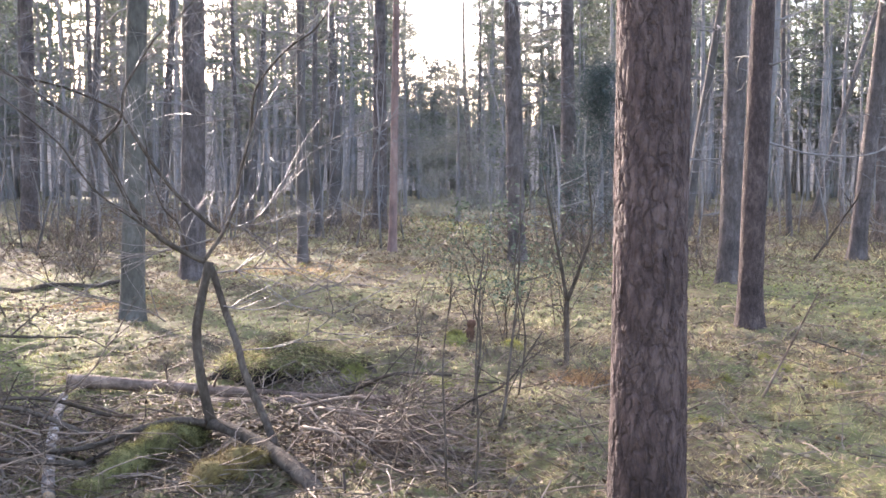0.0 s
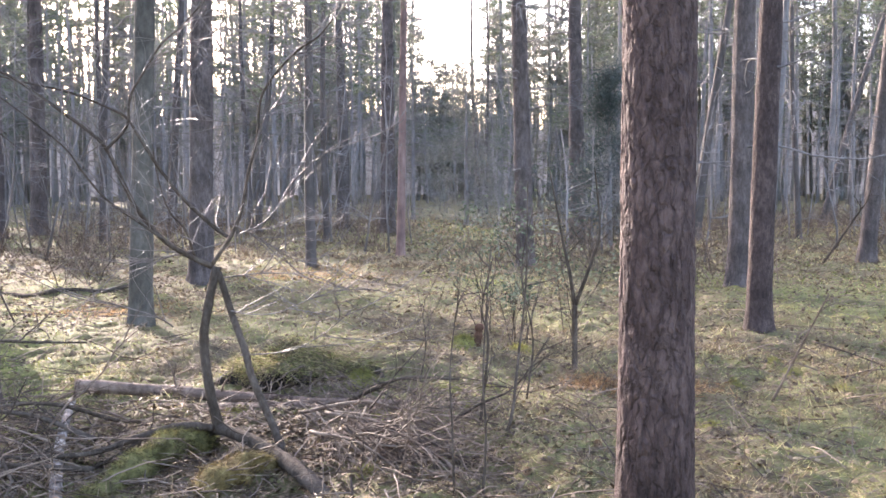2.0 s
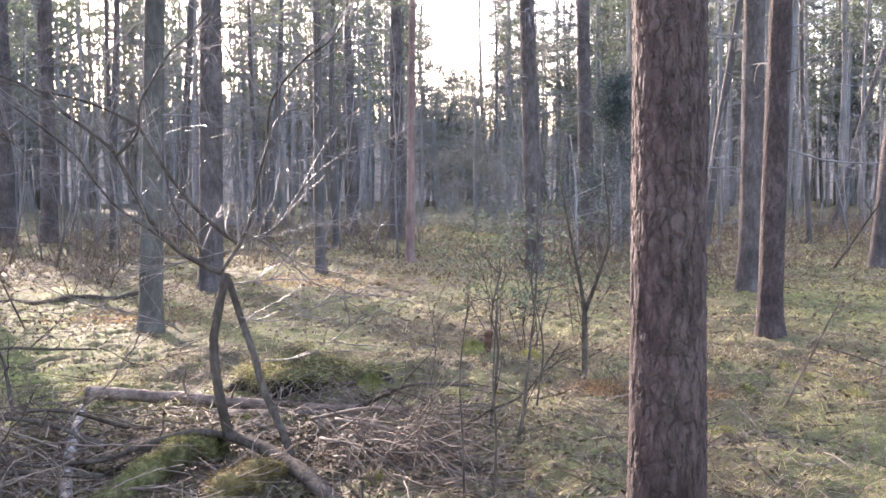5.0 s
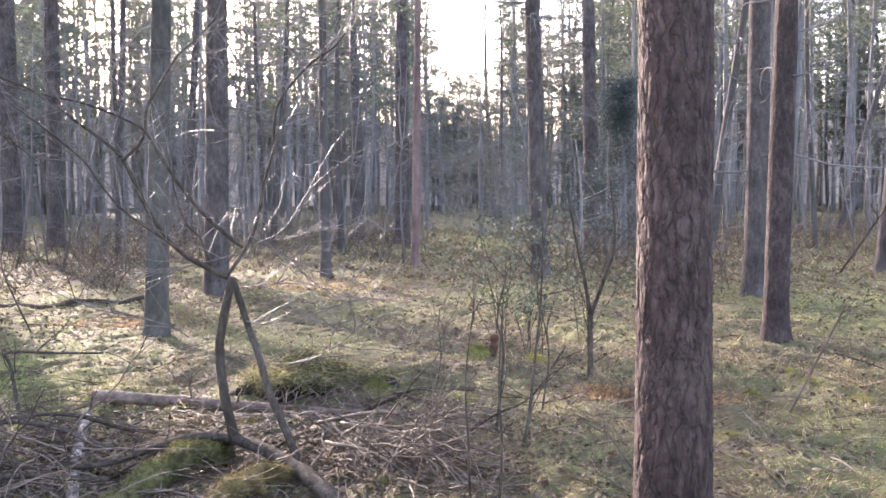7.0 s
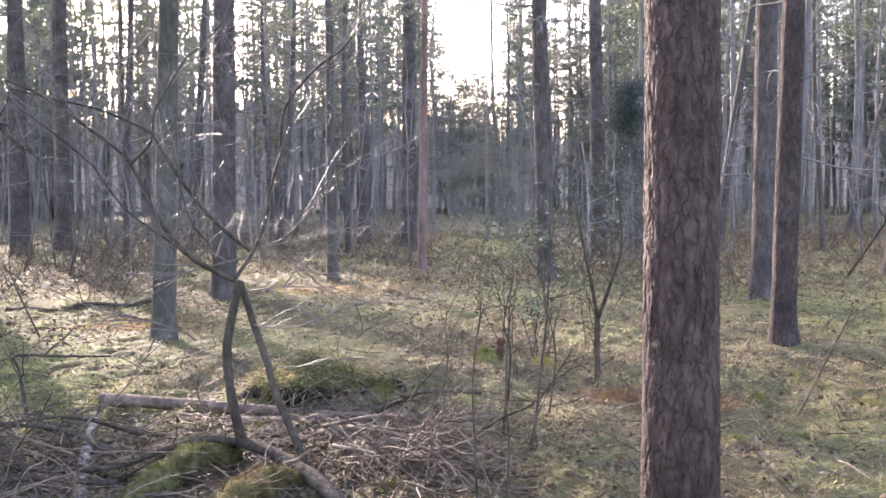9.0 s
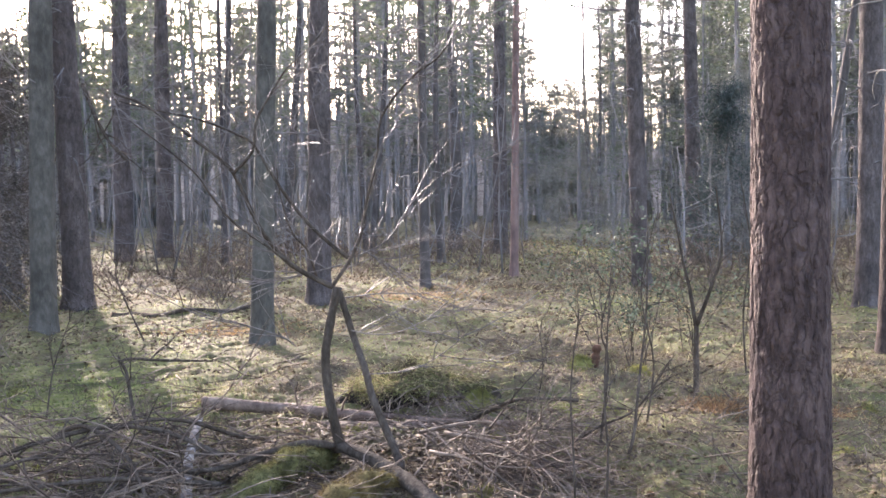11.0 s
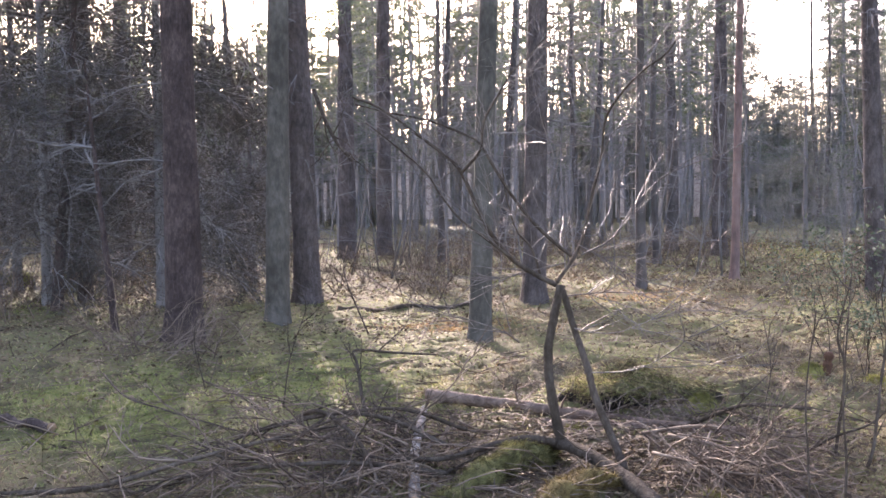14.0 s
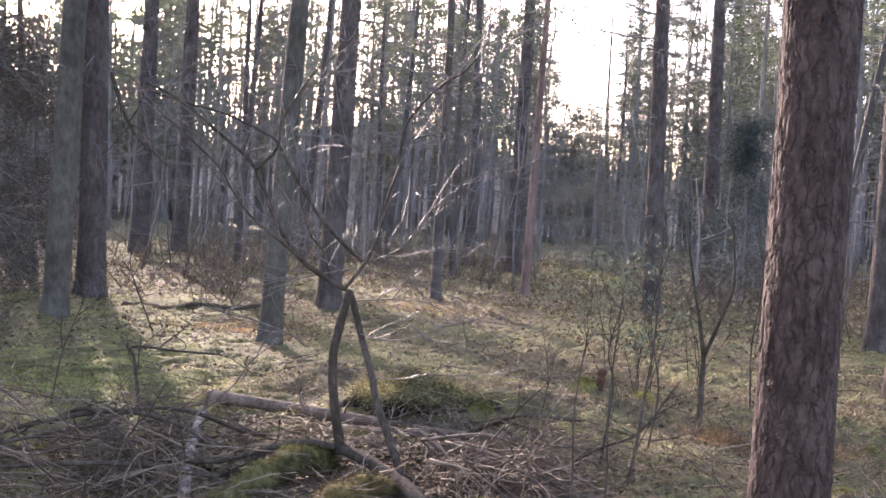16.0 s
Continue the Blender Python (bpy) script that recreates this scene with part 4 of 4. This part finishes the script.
fallen("bare brown branch arching out of the brush", [(-0.74, 6.91, 0.05), (-0.57, 6.83, 0.15), (-0.32, 6.69, 0.27), (0.06, 6.60, 0.28)], 0.019, 6)
fallen("long arching grey branch in front of the sapling", [(-1.44, 5.93, 0.12), (-1.58, 5.79, 0.17), (-1.77, 5.63, 0.15), (-1.99, 5.45, 0.10), (-2.30, 5.36, 0.10)], 0.026, 5)
fallen("dark crooked branch sticking up from the pile", [(-2.80, 6.30, 0.08), (-3.00, 6.57, 0.12), (-3.12, 6.72, 0.41), (-3.14, 6.72, 0.52), (-2.95, 7.01, 0.47), (-2.70, 7.31, 0.42)], 0.016, 5)
fallen("long bare branch lying along the brush pile", [(-4.31, 4.22, 0.03), (-3.67, 4.37, 0.08), (-3.20, 4.70, 0.20), (-2.85, 5.18, 0.25), (-2.79, 5.68, 0.20)], 0.017, 6)
fallen("slim dark branch lying over green moss", [(-5.20, 6.46, 0.30), (-4.63, 5.97, 0.24), (-4.12, 5.71, 0.22), (-3.51, 5.44, 0.20), (-2.92, 5.28, 0.16)], 0.009, 2)
fallen("bent brown branch over the brush pile", [(-2.08, 5.74, 0.10), (-2.52, 5.79, 0.24), (-2.95, 5.70, 0.25), (-3.30, 5.35, 0.17)], 0.017, 6)
fallen("slim bare branch on the pile", [(-4.48, 6.77, 0.22), (-4.02, 6.51, 0.18), (-3.70, 6.32, 0.10)], 0.009, 3)
fallen("thick crooked dead branch across the heap", [(-3.3, 5.9, 0.12), (-2.9, 5.6, 0.30), (-2.5, 5.3, 0.22), (-2.2, 4.9, 0.10)], 0.018, 6)
fallen("curved dead branch in the heap", [(-2.1, 6.2, 0.10), (-2.5, 5.9, 0.28), (-3.0, 5.4, 0.26), (-3.5, 5.1, 0.10)], 0.014, 6)
fallen("stout dead branch low in the heap", [(-1.9, 5.2, 0.08), (-2.4, 5.05, 0.14), (-2.9, 4.9, 0.12), (-3.4, 4.7, 0.06)], 0.018, 7)
fallen("grey curved branch in the tangle", [(-0.95, 6.2, 0.15), (-0.5, 6.1, 0.24), (-0.1, 5.9, 0.14), (0.25, 5.75, 0.03)], 0.012, 6, M_TWIG, 0.45)
fallen("grey curved branch in the tangle", [(-0.8, 5.6, 0.18), (-0.5, 5.35, 0.18), (-0.2, 5.1, 0.05)], 0.011, 6, M_TWIG, 0.45)
fallen("dark broken limb hanging against a pine", [(-7.35, 14.65, 3.5), (-7.0, 14.3, 3.0), (-6.7, 14.1, 2.6), (-6.4, 14.0, 2.3)], 0.035, 7, M_STEM, 0.8)
fallen("pale dry stick leaning in the grass", [(2.29, 7.04, 0.02), (2.43, 6.88, 0.44), (2.56, 6.73, 0.83)], 0.011, 3, M_TWIG, 0.35)
fallen("knobbly fallen branch in dry grass", [(3.15, 8.64, 0.20), (3.38, 8.34, 0.14), (3.60, 8.05, 0.06)], 0.009, 4, M_STEM, 0.3)
fallen("dry branch leaning towards a pine", [(7.00, 18.73, 0.05), (7.45, 18.56, 0.81), (7.71, 18.46, 1.25)], 0.025, 3)
fallen("grey curved stick on the brush", [(-0.75, 5.9, 0.22), (-0.4, 5.7, 0.20), (-0.1, 5.45, 0.10), (0.05, 5.3, 0.03)], 0.012, 4, M_TWIG)


# ---- brush piles ----
def brush(label, n, spot, way, length, r, kids=4, mat=None, droop=0.02):
    sh = Shape()
    for _ in range(n):
        x, y, z = spot()
        d = np.asarray(way(), float)
        branchy(sh, (x, y, height(x, y) + z), d, length * rng.uniform(0.5, 1.2), r * rng.uniform(0.6, 1.6), kids, 2, 0.16, droop, 4)
    return tagged(part("brush_pile", sh, mat or M_TWIG), label, "brush", kind="stuff")


def along(a, b, sx, sy, top):
    def spot():
        u = rng.uniform()
        return (a[0] + (b[0] - a[0]) * u + rng.normal(0, sx), a[1] + (b[1] - a[1]) * u + rng.normal(0, sy), rng.uniform(0.02, top))
    return spot


brush("tangled grey twigs of a fallen crown", 115, along((-0.72, 6.45), (-0.35, 5.3), 0.14, 0.18, 0.26),
      lambda: (rng.normal(0.55, 0.4), rng.normal(-0.6, 0.4), rng.normal(-0.15, 0.25)), 0.65, 0.0048)
brush("wide heap of tangled brown brushwood", 62, along((-2.25, 5.75), (-3.2, 5.0), 0.22, 0.30, 0.26),
      lambda: (rng.normal(-0.2, 0.7), rng.normal(-0.1, 0.6), rng.normal(0.08, 0.2)), 0.8, 0.0055)
brush("fine dead twigs along the edge of the heap", 60, along((-2.1, 5.0), (-3.3, 4.5), 0.22, 0.22, 0.16),
      lambda: (rng.normal(-0.5, 0.5), rng.normal(-0.1, 0.5), rng.normal(0.05, 0.12)), 0.7, 0.0042)
brush("dead twigs hanging in the hollow of the mound", 60, along((-1.3, 7.36), (-0.65, 7.32), 0.1, 0.07, 0.2),
      lambda: (rng.normal(0.2, 0.5), rng.normal(-0.5, 0.3), rng.normal(-0.4, 0.3)), 0.45, 0.004)
brush("low bare twigs at the foot of a pine", 80, along((-6.0, 9.0), (-7.2, 9.5), 0.4, 0.4, 0.1),
      lambda: (rng.normal(0, 0.7), rng.normal(0, 0.7), rng.uniform(0.1, 0.9)), 0.8, 0.005)
brush("dry stems and twigs in the grass", 150, along((0.6, 6.6), (3.6, 6.9), 0.4, 0.9, 0.04),
      lambda: (rng.normal(0, 0.6), rng.normal(0, 0.6), rng.uniform(0.0, 0.5)), 0.42, 0.0024)


# ---- moss ----
def moss_cushion(label, x, y, rx, ry, h, turn=0.0, fuzz=1600, name="moss_cushion", mat=None):
    ob = thing(name, label, "moss", group="moss cushions")
    u, v = np.meshgrid(np.linspace(0, 1, 14), np.linspace(0, 2 * np.pi, 28, endpoint=False), indexing="ij")
    rr = u * (1 + 0.12 * np.sin(3 * v + x * 7) + 0.08 * np.sin(5 * v + y * 5))
    lx, ly = rr * np.cos(v) * rx, rr * np.sin(v) * ry
    c, s = math.cos(turn), math.sin(turn)
    wx, wy = x + c * lx - s * ly, y + s * lx + c * ly
    wz = height(wx, wy) + h * np.sqrt(np.clip(1 - u ** 2.4, 0, 1)) * (1 + 0.15 * wave(wx, wy, 14, 41)) - 0.02
    sh = Shape()
    i = (np.arange(13) * 28)[:, None]
    j = np.arange(28)
    sh.add(np.stack([wx, wy, wz], -1).reshape(-1, 3), np.stack([i + j, i + (j + 1) % 28, i + 28 + (j + 1) % 28, i + 28 + j], -1).reshape(-1, 4))
    body = part("cushion", sh, mat or M_MOSS, ob)
    f = Shape()
    pts = np.stack([wx, wy, wz], -1).reshape(-1, 3)
    sprays(f, pts[rng.integers(0, len(pts), fuzz)], 1, 0.015, 0.035, 0.004, 1.0, (0, 0, 0.6))
    part("fronds", f, mat or M_MOSS, body, smooth=False)
    return ob


def mossy_log(label, path, radii, mat, fuzz, length=0.03):
    """A rotten log sunk in the floor under a thick coat of moss."""
    ob = thing("mossy_log", label, "log")
    p = curve(path, 10)
    r = np.interp(np.linspace(0, 1, len(p)), np.linspace(0, 1, len(radii)), radii)
    sh = Shape()
    sh.tube(p, r, 22, 0.06)
    q = np.concatenate(sh.v)
    q += 0.022 * np.stack([wave(q[:, 0], q[:, 1] + q[:, 2], 22, 51), wave(q[:, 0], q[:, 1] + q[:, 2], 26, 52), wave(q[:, 0] + q[:, 2], q[:, 1], 20, 53)], 1)
    sh.v = [q]
    body = part("body", sh, mat, ob)
    v = np.concatenate(sh.v)
    f = Shape()
    sprays(f, v[rng.integers(0, len(v), fuzz)], 1, 0.010, length, 0.0032, 1.0, (0, 0, 0.5))
    tagged(part("moss", f, mat, body, "thick soft moss", smooth=False), kind="stuff")
    return ob


mossy_log("rotten log under thick bright green moss", [(-1.78, 4.85, 0.02), (-1.70, 5.25, 0.06), (-1.62, 5.55, 0.09), (-1.53, 5.85, 0.06), (-1.46, 6.05, 0.0)],
          [0.06, 0.085, 0.08, 0.07, 0.04], M_GREENMOSS, 15000)
mossy_log("orange-brown mossy root beside the leaning stem", [(-1.28, 4.90, 0.0), (-1.19, 5.15, 0.04), (-1.08, 5.38, 0.04), (-0.98, 5.52, -0.02)], [0.07, 0.085, 0.075, 0.04], M_BROWNMOSS, 6000)
moss_cushion("green moss on the flank of the mound", -0.68, 7.60, 0.15, 0.12, 0.08, 0.3, 2000)
moss_cushion("bright moss cushion in the grass", 0.66, 9.2, 0.11, 0.08, 0.06, 0, 700, mat=M_SUNMOSS)
moss_cushion("small dark green moss clump", 1.85, 8.4, 0.14, 0.12, 0.12, 0, 900)
for _ in range(26):
    a, b = rng.uniform(-5.5, 3.2), rng.uniform(5.2, 8.6)
    moss_cushion("low moss cushion in the grass", a, b, rng.uniform(0.06, 0.16), rng.uniform(0.05, 0.12), rng.uniform(0.015, 0.04), rng.uniform(0, 3), 350)

stump = thing("rotten_stump", "moss-grown rotten stump with red-brown wood", "stump")
sh = Shape()
p = curve([(0.24, 9.27, -0.05), (0.24, 9.27, 0.10), (0.265, 9.27, 0.19), (0.27, 9.27, 0.27)], 4)
sh.tube(p, [0.06, 0.06, 0.06, 0.055, 0.05, 0.05, 0.045, 0.04, 0.03, 0.04, 0.045, 0.04, 0.03], 10, 0.2)
part("wood", sh, M_RUST, stump)
sh = Shape()
sh.tube(curve([(0.14, 9.30, -0.05), (0.14, 9.30, 0.06), (0.15, 9.30, 0.12)], 4), np.linspace(0.13, 0.09, 9), 14, 0.1)
part("root", sh, M_RUST, stump)
moss_cushion("yellow-green moss covering a stump", 0.12, 9.26, 0.13, 0.12, 0.11, 0, 1800, mat=M_MOSS)


def earth_mound():
    """A turf-capped hump of earth, undercut on one side, its turf hanging over the hollow."""
    ob = thing("earth_mound", "grassy earth mound with a dark undercut hollow", "mound")
    u, v = np.meshgrid(np.linspace(0, 1, 26), np.linspace(0, 2 * np.pi, 64, endpoint=False), indexing="ij")
    up = u * np.pi / 2
    front = np.clip(np.cos(v + 1.30), 0, 1) ** 0.8
    under = 0.5 * front * np.clip(1 - u * 1.7, 0, 1) ** 1.1
    rr = np.cos(up) ** 0.8 * (1 - under) * (1 + 0.10 * np.sin(3 * v + 1) + 0.06 * np.sin(7 * v + 2) + 0.03 * np.sin(13 * v))
    px, py = -1.22 + 0.68 * rr * np.cos(v), 7.80 + 0.42 * rr * np.sin(v)
    pz = 0.26 * np.sin(up) ** 0.9 * (1 + 0.12 * np.sin(px * 9) + 0.08 * np.sin(py * 13 + px * 5)) + 0.012 * wave(px, py + 0.7 * u, 24.0, 9) - 0.03
    j = np.arange(64)
    pts = np.stack([px, py, pz], -1)
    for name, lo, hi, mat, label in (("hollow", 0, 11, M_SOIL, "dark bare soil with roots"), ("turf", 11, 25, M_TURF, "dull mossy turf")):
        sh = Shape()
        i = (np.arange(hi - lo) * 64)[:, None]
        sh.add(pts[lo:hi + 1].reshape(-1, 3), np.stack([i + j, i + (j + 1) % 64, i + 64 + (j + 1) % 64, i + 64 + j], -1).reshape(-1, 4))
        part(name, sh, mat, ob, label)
    cap = pts[10:].reshape(-1, 3)
    for n, mat, name in ((4200, M_GRASS, "green_grass"), (4600, M_STRAW, "dry_grass"), (5600, M_HEATH, "dead_grass")):
        f = Shape()
        sprays(f, cap[rng.integers(0, len(cap), n)], 1, 0.03, 0.10, 0.004, 1.0, (0.1, -0.6, -0.2))
        tagged(part(name, f, mat, ob, smooth=False), kind="stuff")
    for _ in range(70):
        k = rng.integers(0, 64)
        if front[0, k] < 0.25:
            continue
        r = Shape()
        branchy(r, pts[rng.integers(9, 13), k], (rng.normal(0, 0.4), rng.normal(-0.2, 0.3), -1), rng.uniform(0.12, 0.3), 0.003, 2, 1, 0.25, 0.05, 3)
        part("root", r, M_TWIG, ob)
    return ob


earth_mound()


def bracken(x, y, rx, ry, n):
    f = Shape()
    px, py = rng.normal(x, rx, n), rng.normal(y, ry, n)
    sprays(f, np.stack([px, py, height(px, py) + 0.01], 1), 1, 0.01, 0.10, 0.006, 0.6, (0, 0, 0.5))
    return tagged(part("dry_bracken", f, M_BRACKEN, smooth=False), "patch of orange-brown dead bracken fronds", "bracken", kind="stuff")


bracken(1.12, 7.62, 0.13, 0.14, 700)
bracken(1.75, 7.35, 0.14, 0.10, 400)
bracken(-2.4, 17.2, 0.9, 0.7, 1800)
bracken(-4.1, 12.3, 0.5, 0.35, 900)

# ---- saplings ----
def sapling_of(label, paths, r, kids=5, mat=None, twig=0.45, group="saplings"):
    ob = thing("sapling", label, "sapling", group=group)
    for n, path in enumerate(paths):
        p = curve(path, 5)
        sh = Shape()
        rr = r if n == 0 else r * 0.7
        sh.tube(p, np.linspace(rr, rr * (0.75 if n == 0 and len(paths) > 1 else 0.35), len(p)), 7, 0.05)
        st = part("stem", sh, mat or M_STEM, ob)
        for _ in range(kids):
            k = rng.integers(2, len(p) - 1)
            d = p[k] - p[k - 1]
            b = Shape()
            branchy(b, p[k], d / np.linalg.norm(d) + rng.normal(0, 0.6, 3), twig * rng.uniform(0.4, 1.2), 0.004, 3, 1, 0.16, 0, 4)
            part("twig", b, mat or M_STEM, st)
    return ob


sapling_of("slender forked bare sapling", [[(1.02, 8.14, -0.03), (1.02, 8.14, 0.32), (1.02, 8.14, 0.60)],
                                           [(1.02, 8.14, 0.58), (0.97, 8.14, 0.88), (0.92, 8.15, 1.11), (0.82, 8.26, 1.70)],
                                           [(1.02, 8.14, 0.58), (1.13, 8.07, 0.91), (1.20, 8.01, 1.21), (1.16, 8.02, 1.70)]], 0.026, 6)
sapling_of("thin upright bare sapling", [[(0.16, 4.95, -0.05), (0.18, 5.00, 0.32), (0.17, 5.10, 0.65), (0.22, 5.30, 1.28)]], 0.008, 4)
sapling_of("thin curved bare sapling", [[(0.30, 5.99, -0.02), (0.37, 5.99, 0.17), (0.42, 6.09, 0.54), (0.47, 6.18, 0.95), (0.49, 6.28, 1.60)]], 0.012, 6)
sapling_of("thin upright bare sapling", [[(0.02, 4.95, -0.05), (0.01, 5.00, 0.32), (0.00, 5.10, 0.65), (0.05, 5.20, 1.05)]], 0.007, 3)
sapling_of("arching thin bare sapling", [[(-0.09, 6.40, -0.02), (0.17, 6.30, 0.17), (0.41, 6.19, 0.32), (0.61, 6.07, 0.65)]], 0.011, 5)
sapling_of("thin upright bare sapling", [[(0.18, 6.30, -0.02), (0.24, 6.30, 0.57), (0.20, 6.30, 0.79), (0.27, 6.29, 1.12)]], 0.010, 5)
sapling_of("small leaning bare sapling", [[(-4.85, 11.0, 0.0), (-5.20, 11.05, 0.76), (-5.34, 11.43, 1.10)]], 0.012, 6)
sapling_of("thin bare sapling beside a pine", [[(5.10, 11.2, 0.0), (5.08, 11.2, 0.35), (5.12, 11.2, 0.62)]], 0.02, 2)
sapling_of("thin bare sapling in dry grass", [[(2.95, 6.3, 0.0), (2.95, 6.3, 0.4), (2.90, 6.3, 0.95)]], 0.006, 3)


sapling_of("thin crooked bare sapling", [[(0.55, 7.2, -0.02), (0.60, 7.2, 0.45), (0.52, 7.25, 0.95), (0.62, 7.3, 1.45)]], 0.008, 5)
sapling_of("thin crooked bare sapling", [[(-0.25, 7.9, -0.02), (-0.20, 7.9, 0.35), (-0.28, 7.95, 0.8)]], 0.006, 4)
sapling_of("thin bare sapling with pale bark", [[(1.55, 8.9, -0.02), (1.52, 8.9, 0.6), (1.58, 8.9, 1.2), (1.50, 8.95, 1.8)]], 0.009, 5)
sapling_of("thin bare sapling beside brush", [[(-3.9, 7.0, -0.02), (-3.85, 7.05, 0.4), (-3.7, 7.1, 0.85)]], 0.007, 5)
sapling_of("thin bare sapling over moss", [[(-5.0, 7.6, -0.02), (-5.1, 7.6, 0.5), (-4.9, 7.7, 1.0)]], 0.007, 5)


def pine_cone(x, y):
    """A small cone with scales, lying on the floor."""
    ob = thing("pine_cone", "brown fallen pine cone in the grass", "cone", (x, y, float(height(x, y)) + 0.018), "pine cones")
    sh = Shape()
    for k in range(40):
        u = k / 39
        a = k * 2.4
        r = 0.018 * math.sin(0.35 + 2.6 * u) + 0.003
        c = np.array([r * 0.6 * math.cos(a), (u - 0.5) * 0.05, r * 0.6 * math.sin(a)])
        o = np.array([math.cos(a), 0.5, math.sin(a)]) * 0.012
        w = np.array([-math.sin(a), 0, math.cos(a)]) * 0.006
        sh.add([c - w, c + w, c + o + w * 0.7, c + o - w * 0.7], [[0, 1, 2, 3]])
    part("scales", sh, M_CUT, ob, smooth=False)
    core = Shape()
    core.tube([(0, -0.026, 0), (0, -0.01, 0), (0, 0.012, 0), (0, 0.027, 0)], [0.006, 0.013, 0.011, 0.003], 8)
    part("core", core, M_RUST, ob)
    ob.rotation_euler = (0, 0, rng.uniform(0, 6.283))
    return ob


for a, b in ((0.85, 5.7), (0.42, 5.35), (-0.15, 7.4), (1.6, 6.6), (2.4, 5.9)):
    pine_cone(a, b)


def holly(x, y, tall, stems, leaves, spread, label):
    ob = thing("evergreen_shrub", label, "shrub", (x, y, float(height(x, y))), "evergreen shrubs")
    tips = []
    for _ in range(stems):
        b = Shape()
        branchy(b, (rng.normal(0, 0.05), rng.normal(0, 0.05), -0.03), (rng.normal(0, spread), rng.normal(0, spread), 1), tall * rng.uniform(0.7, 1.1), 0.006,
                4, 2, 0.10, 0, 5, 0.8, tips)
        part("stem", b, M_STEM, ob)
    c = np.array([t[0] for t in tips])
    c = c[c[:, 2] > tall * 0.3]
    f = Shape()
    sprays(f, c[rng.integers(0, len(c), leaves)], 1, 0.08, 0.048, 0.022, 1.0)
    tagged(part("leaves", f, M_HOLLY, ob, "small glossy evergreen leaves", smooth=False), kind="stuff")
    return ob


holly(0.66, 9.9, 1.5, 5, 620, 0.26, "sparse evergreen shrub with glossy leaves")
holly(0.35, 10.5, 1.2, 4, 500, 0.28, "sparse evergreen shrub with glossy leaves")
holly(1.30, 10.6, 1.1, 4, 260, 0.28, "sparse evergreen shrub with glossy leaves")
